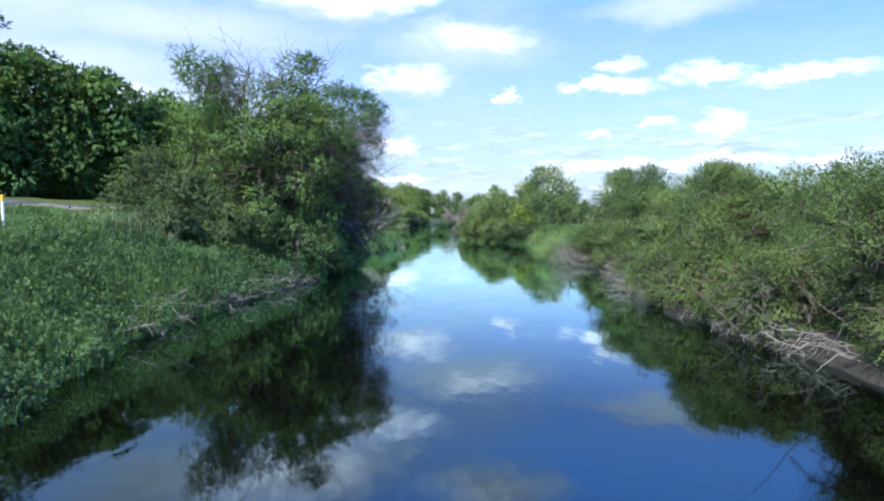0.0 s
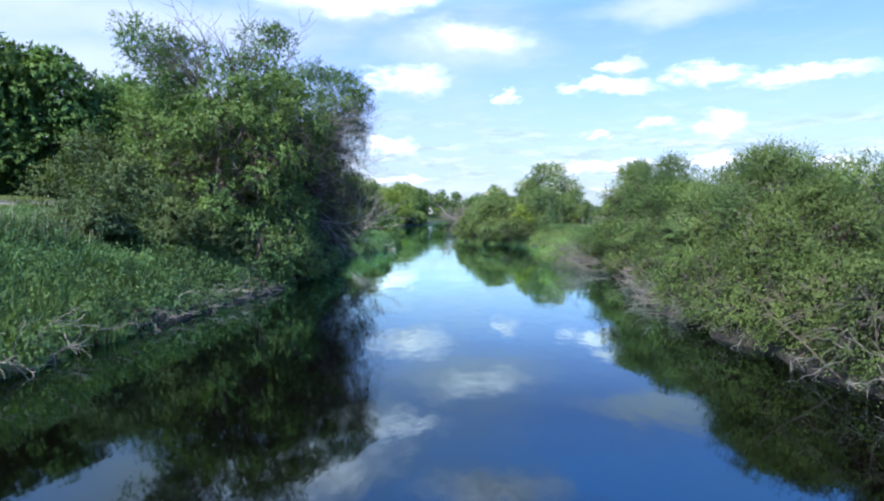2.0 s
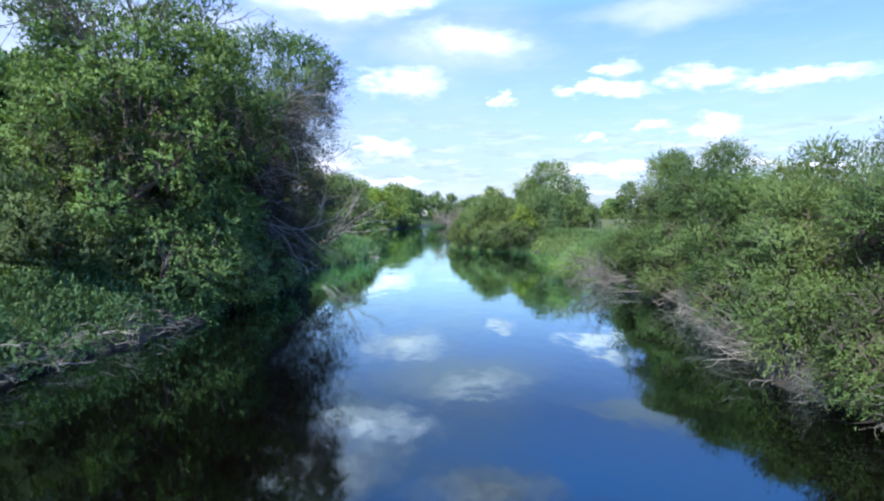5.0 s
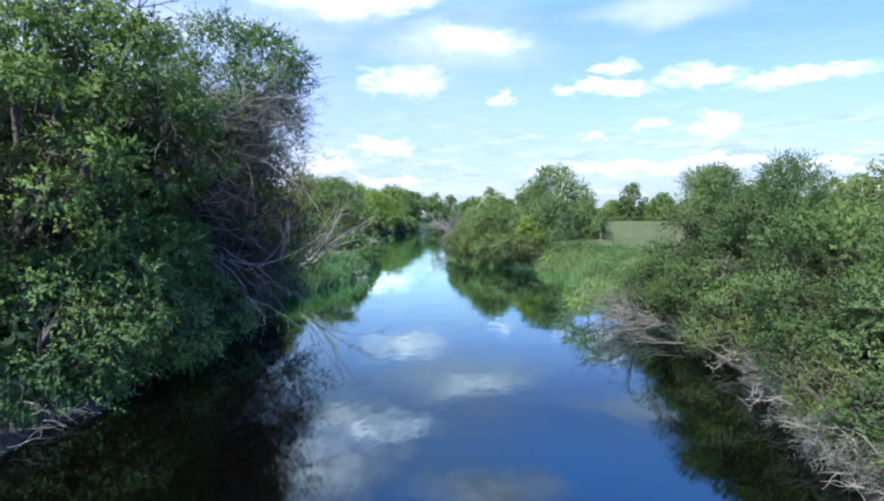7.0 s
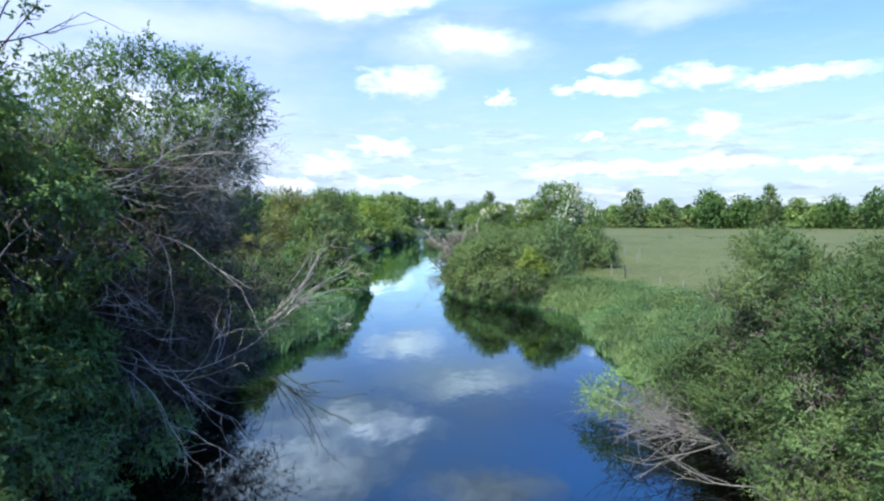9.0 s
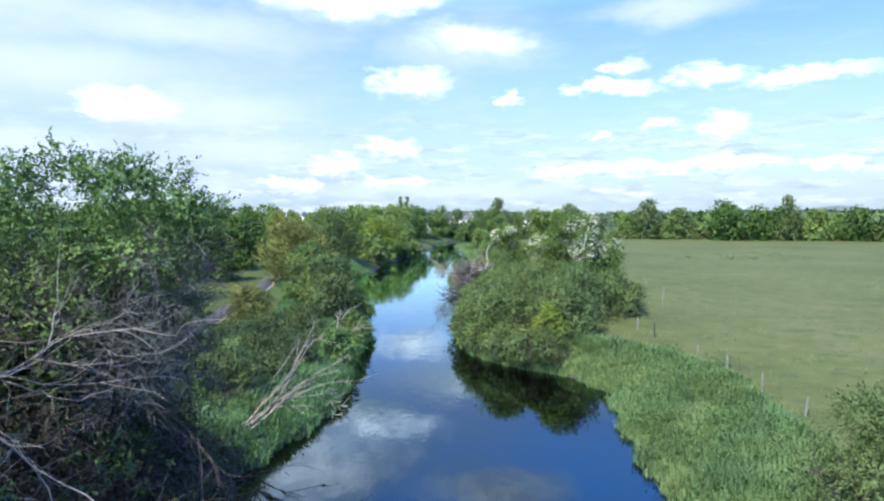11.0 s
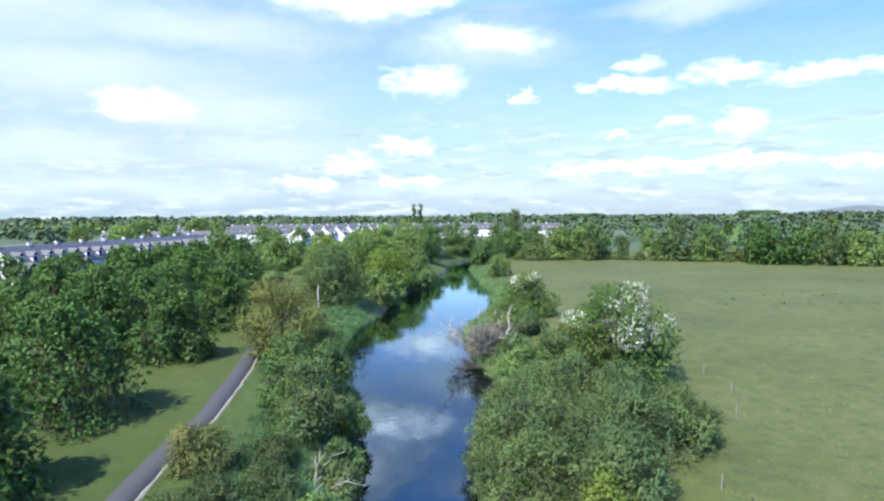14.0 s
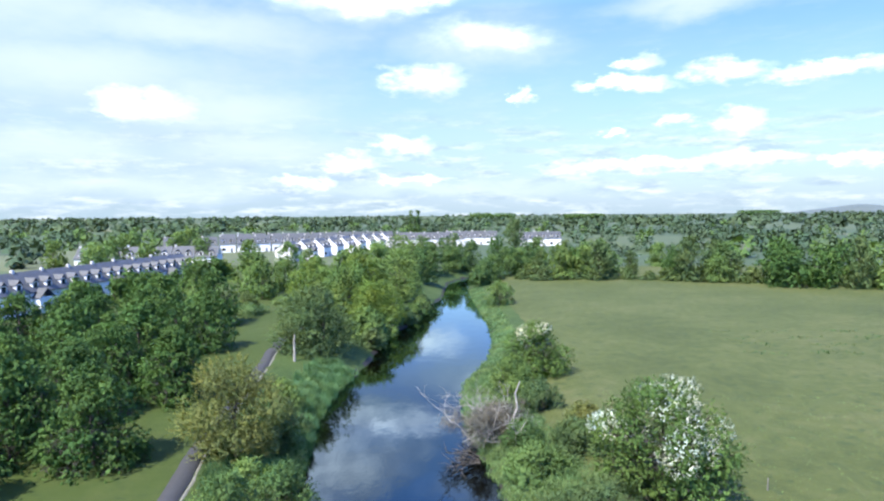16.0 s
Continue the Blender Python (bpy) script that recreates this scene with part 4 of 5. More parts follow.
# ---- the park plantation ----
def plantation():
    rng = np.random.default_rng(77)
    kinds = []
    for k in range(4):
        kinds.append(make_tree("hornbeam_tree", at(*[(-27.3, 86.5), (-28.8, 105.5), (-24.6, 73.5), (-30.5, 123.5)][k]), [9.4, 8.4, 7.8, 8.2][k], [5.4, 4.4, 4.0, 4.1][k], 0.0, 150, 3400, 9, 0.23, MAPLE, 200 + k,
                               "dense broad green park tree standing on mown grass", group="park trees", trunk=0.16, shoot=0.32, shape="bush", size=0.23, shell=0.85, up=0.0, droop=0.4))
    spots = [(-37.3, 148), (-36, 96), (-37, 116), (-39, 132), (-44, 152), (-36, 80), (-45, 105), (-48, 121), (-46, 138), (-45, 90), (-54, 112), (-56, 130), (-54, 148), (-52, 164), (-44, 168), (-64, 122), (-66, 140), (-63, 158), (-72, 132), (-36.5, 106), (-38, 124), (-45, 128), (-51, 136), (-60, 132), (-58, 121), (-47, 114), (-41, 88), (-68, 150), (-58, 168), (-50, 155), (-42, 142)]
    back = [make_tree("hornbeam_tree", at(*[(-64, 122), (-54, 148)][k]), 8.8, 4.5, 0.0, 110, 1900, 8, 0.31, MAPLE, 205 + k, "dense broad green park tree in the back rows", group="park trees", trunk=0.16, shoot=0.34, shape="bush", size=0.22, shell=0.8, up=0.0, droop=0.4) for k in range(2)]
    for n, (x, y) in enumerate(spots):
        if (x, y) in ((-64, 122), (-54, 148)):
            continue
        s = rng.uniform(0.88, 1.12)
        kind = back[n % 2] if y > 126 or x < -46 else kinds[n % 4]
        copy_thing(kind, Matrix.Translation(at(x, y)) @ pose(0, 0, 0, 0, 0, rng.uniform(0, 360)) @ Matrix.Diagonal((s, s, s * rng.uniform(0.9, 1.15), 1)))
    # lighter trees and planted beds beyond
    a = make_tree("birch_tree", at(-47, 204), 9.5, 4.2, 0.4, 36, 850, 8, 0.48, HEDGE, 210, "light green park tree beyond the planted beds", group="far park trees", trunk=0.14, shoot=0.6, shell=0.75)
    for n, (x, y) in enumerate([(-59, 193), (-52, 210), (-46, 220), (-40, 232), (-30, 238), (-36, 252), (-50, 262), (-22, 222), (-26, 262), (-108, 236), (-116, 262), (-104, 258), (-128, 268), (-134, 300), (-112, 300), (-150, 330), (-126, 340), (-98, 290), (-158, 290), (-64, 285), (-84, 300), (-70, 262)]):
        s = rng.uniform(1.15, 1.6) if x < -95 else rng.uniform(0.75, 1.2)
        copy_thing(a, Matrix.Translation(at(x, y)) @ pose(0, 0, 0, 0, 0, rng.uniform(0, 360)) @ Matrix.Diagonal((s, s, s, 1)))
    for n, (x, y, h, r, mat) in enumerate([(-41.5, 181, 1.6, 4.6, MEADOW), (-46, 190, 3.2, 3.0, GREY_WILLOW), (-39.5, 196, 1.7, 3.6, MEADOW), (-37, 205, 2.2, 3.0, YELLOW_WILLOW)]):
        make_tree("planted_shrub", at(x, y), h, r, 0.05, 24, 1100, 7, 0.26, mat, 220 + n, "rounded clipped shrub in a planted bed on the lawn", "bush", "planted shrubs", "bush", 4, 0.05, shoot=0.4)


plantation()


# ---- the right bank ----
def right_bank():
    will = "feathery olive-green willow thicket on the river bank"
    near = [(11.2, 15.0, 4.5, 2.5), (15.5, 17.5, 3.4, 3.4), (10.6, 19.6, 2.5, 1.9), (11.4, 13.2, 2.3, 1.7), (10.9, 17.0, 2.2, 1.5), (11.6, 11.0, 2.6, 1.8), (10.6, 22.8, 3.4, 2.5), (15.2, 24.5, 4.2, 3.8), (12.0, 27.2, 4.7, 3.0), (15.0, 31.0, 4.0, 3.4), (11.8, 32.0, 3.7, 2.6),
            (11.9, 36.2, 4.7, 2.6), (12.9, 40.0, 5.9, 3.1), (17.4, 40.0, 5.2, 4.2), (12.7, 44.8, 6.0, 2.9), (15.4, 47.4, 4.6, 3.0), (20.5, 47.0, 4.2, 3.6), (11.4, 42.2, 3.0, 2.0), (10.9, 38.6, 2.4, 1.7), (19.5, 34.0, 4.6, 4.0), (10.9, 46.2, 2.6, 1.7)]
    for n, (x, y, h, r) in enumerate(near):
        make_tree("willow_bush", at(x, y), h - 0.5, r, 0.9 if y < 18 and h > 4 else 0.0, 48 if h > 2.5 else 24, 2600 if h < 2.7 else 2400 if x > 14 else 9000 if y < 30 else 6600, 10, 0.15 if x > 14 else 0.08 if y < 30 else 0.1, WILLOW if n % 4 != 2 or y < 30 else GREY_WILLOW, 300 + n, will, "bush", "riverside willows", "bush", 7, 0.022, ratio=0.34, shoot=0.6, up=0.7, droop=0.25, shell=0.55, size=0.24, dip=-0.3, bark=DARKWOOD)
    rng = np.random.default_rng(18)
    for n in range(19):
        y = 9.0 + 1.75 * n
        hollow = 0.9 if y < 17.5 else 0.0
        far = y > 26
        make_tree("willow_bush", at(float(right_edge(y)) + rng.uniform(0.6, 1.05) + 0.05 * far + hollow, y), rng.uniform(1.5, 2.2) - 0.5 * far - 0.4 * hollow, rng.uniform(1.1, 1.5) - 0.25 * far, 0.05, 16, 1300 if far else 2400, 10, 0.095 if far else 0.075, WILLOW, 900 + n, "low willow growth trailing into the river", "bush", "trailing willows", "bush", 4, 0.025, ratio=0.34, shoot=0.6, up=0.3, droop=0.5, dip=-0.4)
    make_tree("willow_shoots", (8.2, 46.0, 0.2), 1.5, 1.5, 0.1, 9, 700, 9, 0.1, HEDGE, 320, "light green willow shoots over the water", "bush", stems=4, trunk=0.02, shape="bush", ratio=0.3)
    rng = np.random.default_rng(17)
    brush = new("dead_brushwood")
    brush.location = (9.9, 44.2, 0.35)
    tagged(brush, "purplish grey dead brushwood hanging over the water", "brushwood")
    t = Tubes(4)
    for a in range(40):
        branching(rng, t, (rng.uniform(-0.3, 0.6), rng.normal(0, 1.4), rng.uniform(-0.1, 0.3)), (-1.0, rng.uniform(-0.6, 0.5), rng.uniform(-0.05, 0.22)), rng.uniform(1.0, 2.7), 0.025, 2, 0.16, -0.01, 4, 0.6)
    child("deadwood", t.mesh("deadwood", BRUSH), brush)
    # grey twiggy brush along the waterline
    for n in range(10):
        y = 26.6 + 1.75 * n
        b = new("dead_brushwood")
        b.location = (float(right_edge(y)) + 0.25, y, 0.1)
        tagged(b, "matted grey dead twigs along the waterline", "brushwood", "brushwood on the bank")
        v, f, nn = foliage(rng, [(rng.normal(0.15, 0.15), rng.normal(0, 0.7), rng.uniform(0.05, 0.45), 0.32) for _ in range(9)], 420, 6, 0.26, 0.06, 0.36, 0.1, 0.3, 0.1)
        child("brushwood", mesh_of("brushwood", v, f, BANKTWIGS, normals=nn), b)
        for a in range(7):
            t = Tubes(4)
            branching(rng, t, (rng.uniform(0, 0.5), rng.normal(0, 0.7), rng.uniform(0.1, 0.5)), (-0.6, rng.normal(0, 0.8), rng.uniform(-0.25, 0.3)), rng.uniform(0.6, 1.2), 0.016, 1, 0.25, -0.01, 4, 0.7)
            child("branch", t.mesh("branch", GREYWOOD), b)
    # dead branches in the hollow under the first bushes
    for x, y in ((9.7, 15.4), (9.3, 17.4)):
        b = new("dead_branch")
        b.location = (x, y, 0.15)
        tagged(b, "pale dead branches reaching out of a dark hollow", "branch", "dead branches in the hollow")
        for a in range(4):
            t = Tubes(5)
            branching(rng, t, (rng.normal(0.3, 0.2), rng.normal(0, 0.4), rng.uniform(0, 0.4)), (-1.0, rng.uniform(-0.9, 0.3), rng.uniform(-0.1, 0.35)), rng.uniform(0.8, 1.5), 0.022, 1, 0.22, -0.01, 4, 0.6)
            child("limb", t.mesh("limb", GREYWOOD if a % 2 else BRUSH), b)
    # second thicket on its own point
    pts = [(6.2, 78.6, 3.9, 3.4), (10.8, 77.8, 4.0, 3.4), (7.2, 85.5, 4.6, 4.2), (12.8, 83.5, 4.7, 4.4), (8.6, 93.0, 4.2, 4.2), (14.2, 91.0, 4.2, 4.2), (4.9, 90.0, 3.6, 2.8), (16.6, 85.0, 3.6, 3.2), (8.4, 98.0, 2.8, 2.8), (12.0, 98.5, 3.2, 3.4)]
    for n, (x, y, h, r) in enumerate(pts):
        make_tree("willow_bush", at(x, y), h, r, 0.0, 46, 2900, 9, 0.18, GREY_WILLOW, 330 + n, "rounded grey-green willow bush on a point in the river", "bush", "willows on the point", "bush", 6, 0.05, ratio=0.38, shoot=0.75, up=0.6, shell=0.5, size=0.3, dip=-0.6)
    rng = np.random.default_rng(19)
    for n, y in enumerate([72.6, 73.8, 75.2, 77.0, 79.4, 82.0, 85.0, 88.0, 91.5]):
        make_tree("willow_bush", at(float(right_edge(y)) + 0.9, y), rng.uniform(1.9, 2.8), rng.uniform(1.7, 2.3), 0.3, 22, 1500, 9, 0.15, GREY_WILLOW if n % 3 else WILLOW, 930 + n, "low willow growth overhanging the river", "bush", "willows on the point", "bush", 5, 0.03, ratio=0.38, shoot=0.5, up=0.4, droop=0.4, shell=0.6, size=0.3, dip=-0.2)
    make_tree("golden_bush", at(9.3, 74.8), 2.9, 1.3, 0.2, 12, 900, 8, 0.16, YELLOW_WILLOW, 340, "bright yellow-green elder bush at the water", "bush", stems=4, trunk=0.03)
    # hawthorns in flower
    make_tree("hawthorn_tree", at(17.0, 102.0), 9.2, 5.7, 0.3, 130, 8000, 9, 0.17, HAWTHORN, 341, "round hawthorn tree with clusters of white blossom", trunk=0.22, shoot=0.4, shell=0.7, bloom=2600, size=0.24, up=0.1, droop=0.25)
    make_tree("hawthorn_tree", at(11.8, 139.0), 7.2, 4.8, 0.2, 48, 3600, 8, 0.22, HAWTHORN, 342, "hawthorn with white blossom beside the field", trunk=0.2, shoot=0.6, bloom=900, size=0.34, up=0.1)
    make_tree("hawthorn_bush", at(22.5, 49.5), 5.0, 2.6, 0.2, 26, 1600, 8, 0.2, OLIVE, 343, "hawthorn bush with pale fading blossom", "bush", stems=3, trunk=0.07, bloom=300)
    for n, (x, y, h, r, mat) in enumerate([(8.6, 108, 2.6, 3.2, HEDGE), (12.6, 112, 3.0, 3.4, GREY_WILLOW), (8.2, 131, 4.6, 3.0, HEDGE), (10.5, 124, 3.2, 3.0, GREY_WILLOW), (7.8, 115.5, 2.0, 2.2, ALDER), (14.5, 118, 2.6, 2.6, OLIVE)]):
        make_tree("scrub_bush", at(x, y), h, r, 0.05, 28, 2200, 8, 0.18, mat, 350 + n, "low green scrub bush on the river bank", "bush", "bank scrub", "bush", 5, 0.04, shoot=0.5)
    make_tree("willow_bush", at(11.6, 203.0), 5.4, 3.8, 0.1, 26, 1100, 8, 0.32, HEDGE, 360, "round green bush at the field's edge", "bush", stems=4, trunk=0.08)
    for n, (x, y, h, r) in enumerate([(8.6, 243, 7.5, 3.8), (11.5, 256, 8.5, 4.2), (18.5, 268, 10.0, 5.0), (5.0, 290, 11.0, 5.5), (27, 289, 11.0, 5.5), (-1.0, 281, 9.0, 4.5)]):
        make_tree("alder_tree", at(x, y), h, r, 0.2, 38, 1300, 8, 0.45, ALDER, 370 + n, "dark green alder at the river bend", group="bend alders", trunk=0.16, shoot=1.0)
    # heap of dead branches
    rng = np.random.default_rng(21)
    heap = new("dead_tree")
    heap.location = at(4.9, 117.5)
    tagged(heap, "collapsed grey dead tree with bleached limbs on the bank", "tree")
    t = Tubes(5)
    for a in range(26):
        branching(rng, t, (rng.normal(0, 1.3), rng.normal(0, 2.2), rng.uniform(0, 1.2)), (rng.uniform(-1.2, 0.7), rng.uniform(-0.8, 0.6), rng.uniform(0.05, 1.1)), rng.uniform(2.2, 5.0), 0.06, 2, 0.2, 0.0, 4, 0.7)
    t.add([(1.5, -1, 0), (2.0, -0.6, 2.2), (2.6, -0.4, 3.6), (2.4, -0.2, 5.0), (2.9, 0, 6.2)], 0.17, 0.06)
    child("deadwood", t.mesh("deadwood", DEADWOOD), heap)
    v, f, nn = foliage(rng, [(rng.normal(0, 1.4), rng.normal(0, 2), rng.uniform(0.6, 3.0), 1.0) for _ in range(26)], 3600, 7, 0.45, 0.07, 0.7, shell=0.2)
    child("brushwood", mesh_of("brushwood", v, f, TWIGS, normals=nn), heap, "brownish grey twigs")
    sunk = new("sunken_branches")
    sunk.location = (3.6, 113.4, 0.0)
    tagged(sunk, "black wet dead branches lying in the water", "branch")
    t = Tubes(5)
    for a in range(9):
        branching(rng, t, (0, rng.normal(0, 1.0), 0.2), (-1, rng.uniform(-0.6, 0.3), rng.uniform(-0.05, 0.25)), rng.uniform(2.0, 3.8), 0.07, 1, 0.2, -0.02, 4, 0.7)
    child("deadwood", t.mesh("deadwood", DARKWOOD), sunk)


right_bank()


# ---- driftwood and roots along the waterline ----
def driftwood():
    rng = np.random.default_rng(31)
    spots = [(side, y) for side, ys in (("l", (19.0, 19.9, 23.6, 25.0, 26.3, 27.6, 28.9, 30.2, 31.5, 33, 64.5)), ("r", (16, 18.5, 24, 29.5, 32, 34, 36, 38, 40, 42, 44))) for y in ys]
    for side, y in spots:
        x = float(left_edge(y)) + 0.1 if side == "l" else float(right_edge(y)) - 0.1
        s = 1 if side == "l" else -1
        d = new("driftwood")
        d.location = (x, y, 0.12)
        tagged(d, "tangle of grey dead roots and driftwood at the waterline", "driftwood", "driftwood on the banks")
        big = 0.75 if side == "r" and y > 28 else 0.95 if y > 24 else 1.25
        for a in range(11 if side == "l" else 16):
            up = rng.uniform(0.0, 0.6)
            t = Tubes(4)
            branching(rng, t, (-s * up * 1.1, rng.normal(0, 1.1), up), (s * rng.uniform(0.1, 0.9), rng.normal(0, 0.9), rng.uniform(-0.25, 0.3)), big * rng.uniform(0.35, 0.85), 0.018, 1, 0.25, -0.01, 4, 0.7)
            child("branch", t.mesh("branch", DEADWOOD if side == "l" and y > 60 else GREYWOOD if a % 4 == 0 else BRUSH), d)
    twig = new("floating_branch")
    twig.location = (-5.0, 64.8, 0.06)
    tagged(twig, "bleached branch reaching out over the water", "branch")
    t = Tubes(5)
    branching(rng, t, (0, 0, 0), (1, 0.1, 0.02), 1.9, 0.05, 1, 0.1, 0.0, 3, 0.5)
    child("deadwood", t.mesh("deadwood", DEADWOOD), twig)


driftwood()


# ---- tall grass, reeds and herbs ----
def blades(rng, x, y, tall, wide, z0=0.0):
    """Bent grass blades on the ground."""
    n = len(x)
    a = rng.uniform(0, 2 * math.pi, n)
    h = tall * rng.uniform(0.55, 1.25, n)
    side = np.stack([np.cos(a), np.sin(a), np.zeros(n)], -1) * (wide * rng.uniform(0.6, 1.3, n))[:, None] * 0.5
    lean = np.stack([-np.sin(a), np.cos(a), np.zeros(n)], -1) * (h * rng.uniform(0.1, 0.95, n))[:, None]
    b = np.stack([x, y, np.maximum(height(x, y), 0.0) - 0.05 + z0], -1)
    up = np.zeros((n, 3))
    up[:, 2] = h
    knee = b + up * 0.62 + lean * 0.35
    tip = b + up * rng.uniform(0.75, 1.0, (n, 1)) + lean
    v = np.stack([b - side, b + side, knee + side * 0.7, knee - side * 0.7, tip], 1).reshape(-1, 3)
    k = np.arange(n)[:, None] * 5
    f = np.concatenate([k + np.array([[0, 1, 2]]), k + np.array([[0, 2, 3]]), k + np.array([[3, 2, 4]])], 0)
    return v, f


def grass_patch(name, seed, n, xs, ys, tall, wide, mat, label, keep=None):
    rng = np.random.default_rng(seed)
    y = rng.uniform(*ys, n)
    u = rng.random(n)
    x = xs(y, u)
    patch = 0.5 + 0.5 * np.sin(x * 1.1 + 2 * np.sin(y * 0.6)) * np.sin(y * 0.9 + x * 0.4)
    ok = rng.random(n) < 0.45 + 0.55 * patch
    if keep is not None:
        ok &= keep(x, y)
    x, y, patch = x[ok], y[ok], patch[ok]
    v, f = blades(rng, x, y, tall * (0.6 + 0.6 * patch), wide)
    tagged(new(name, mesh_of(name, v, f, mat)), label, "grass", kind="stuff")


def herbs(name, seed, n, xs, ys, tall, leaf, mat, label):
    """Nettles and other broad-leaved plants among the grass."""
    rng = np.random.default_rng(seed)
    y = rng.uniform(*ys, n)
    x = xs(y, rng.random(n))
    r = tall * rng.uniform(0.5, 1.0, n)
    c = np.stack([x, y, np.maximum(height(x, y), 0.0) + r * 0.45, r], -1)
    v, f, nn = foliage(rng, c, n * 26, 5, leaf, 0.6, 0.16, 0.8, 0.2, 0.35)
    tagged(new(name, mesh_of(name, v, f, mat, normals=nn)), label, "plants", kind="stuff")


def grasses():
    herbs("nettles", 61, 1150, lambda y, u: left_edge(y) + 0.1 - 6.2 * u**1.2, (5, 36), 0.62, 0.085, NETTLE, "nettles and broad-leaved herbs on the bank")
    herbs("bank_herbs", 62, 420, lambda y, u: right_edge(y) + 0.2 + 6.0 * u, (44, 76), 0.5, 0.075, MEADOW, "soft green herbs on the low bank")
    herbs("bank_herbs", 65, 150, lambda y, u: right_edge(y) + 0.5 + 6.5 * u, (46, 78), 0.75, 0.085, GRASS, "darker green herbs on the low bank")
    herbs("bank_herbs", 63, 200, lambda y, u: left_edge(y) - 0.1 - 5.5 * u, (52, 100), 0.55, 0.13, REED, "green herbs between path and river")
    herbs("bank_herbs", 64, 220, lambda y, u: right_edge(y) + 0.2 + 8.0 * u, (96, 150), 0.6, 0.16, MEADOW, "soft green herbs beside the pasture")
    herbs("bank_herbs", 66, 90, lambda y, u: right_edge(y) + 0.3 + 2.5 * u, (33, 46), 0.45, 0.1, GRASS, "dark green herbs under the willows")
    lush = "lush tall green grass on the river bank"
    grass_patch("tall_grass", 1, 50000, lambda y, u: left_edge(y) + 0.15 - 5.4 * u, (4, 35), 0.52, 0.03, GRASS, lush, lambda x, y: (y < 24) | (left_edge(y) - x > 0.5 + 0.4 * np.sin(y * 2.1)))
    grass_patch("tall_grass", 2, 42000, lambda y, u: left_edge(y) - 4.5 - 6.0 * u, (6, 36), 0.3, 0.03, GRASS, lush)
    grass_patch("dry_grass", 13, 1000, lambda y, u: left_edge(y) - 0.1 - 1.6 * u, (24, 34), 0.45, 0.022, STRAW, "dead straw hanging over the cut bank")
    grass_patch("dry_grass", 3, 420, lambda y, u: left_edge(y) - 3.4 - 2.2 * u, (23.5, 28.5), 1.0, 0.02, STRAW, "pale dry grass stalks on the bank")
    grass_patch("reeds", 4, 20000, lambda y, u: left_edge(y) + 0.2 - 3.2 * u, (54, 82), 0.85, 0.05, REED, "bright green reeds at the water's edge")
    grass_patch("reeds", 5, 30000, lambda y, u: left_edge(y) + 0.2 - 5.5 * u, (108, 145), 1.35, 0.075, REED, "bright green reeds at the water's edge")
    grass_patch("tall_grass", 6, 22000, lambda y, u: left_edge(y) - 3 - 5.0 * u, (52, 112), 0.6, 0.05, GRASS, "rank green grass between path and river", lambda x, y: x > path_x(y) + 1.5)
    grass_patch("tall_grass", 7, 56000, lambda y, u: right_edge(y) - 0.3 + 7.0 * u, (44, 78), 0.52, 0.034, MEADOW, lush)
    grass_patch("tall_grass", 8, 40000, lambda y, u: right_edge(y) - 0.3 + 8.0 * u, (72, 150), 0.55, 0.06, MEADOW, lush)
    grass_patch("tall_grass", 9, 9000, lambda y, u: right_edge(y) + 1.2 + 6.0 * u, (5, 46), 0.5, 0.04, GRASS, lush)
    grass_patch("tall_grass", 10, 16000, lambda y, u: right_edge(y) - 0.3 + 4.0 * u, (150, 240), 0.6, 0.1, MEADOW, lush)
    grass_patch("pasture_tufts", 11, 16000, lambda y, u: right_edge(y) + 7.0 + 60.0 * u**1.4, (46, 130), 0.2, 0.05, MEADOW, "scattered tufts of longer grass in the pasture")

    grass_patch("rush_tufts", 14, 2600, lambda y, u: 48 + 30 * u + 3.0 * np.sin(y * 0.7), (146, 168), 0.4, 0.12, GRASS, "darker rush tufts in the pasture", lambda x, y: np.sin(x * 0.55 + np.sin(y * 0.8)) + np.sin(y * 1.1) > 0.7)


grasses()


# ---- fence, post and sign ----
def fence():
    f = new("wire_fence")
    f.location = at(17.5, 70)
    base = Vector(f.location)
    tagged(f, "weathered wooden posts of a field fence", "fence")
    rng = np.random.default_rng(3)
    for x, y, h, mat in [(18.0, 57.5, 1.2, POST), (18.0, 61.3, 1.2, POST), (18.1, 65.4, 1.2, POST), (17.9, 69.0, 1.2, POST), (17.1, 74.9, 1.25, BLACKPOST), (16.9, 78.4, 1.2, POST), (19.8, 86.0, 1.2, POST), (23.2, 90.7, 1.3, POST),
                         (25.5, 97.0, 1.2, POST), (25.8, 104.0, 1.2, POST), (24.5, 111.0, 1.2, POST)]:
        t = Tubes(8)
        a, b = rng.normal(0, 0.04, 2)
        h *= 0.8
        t.add([(0, 0, -0.3), (a * 0.5, b * 0.5, h * 0.5), (a, b, h), (a, b, h + 0.03)], 0.052, 0.045)
        p = child("post", t.mesh("post", mat), f, "black tarred post" if mat is BLACKPOST else "")
        p.location = Vector(at(x, y)) - base


def marker_post():
    top = new("marker_post")
    top.location = at(-14.05, 20.9)
    tagged(top, "white marker post with a yellow cap on the bank", "post")
    part("post", box(bmesh.new(), -0.035, 0.035, -0.035, 0.035, -0.3, 1.05, 0.008), WHITE, top)
    part("cap", box(bmesh.new(), -0.05, 0.05, -0.045, 0.045, 1.05, 1.25, 0.012), YELLOW, top, "yellow cap")


fence()
marker_post()


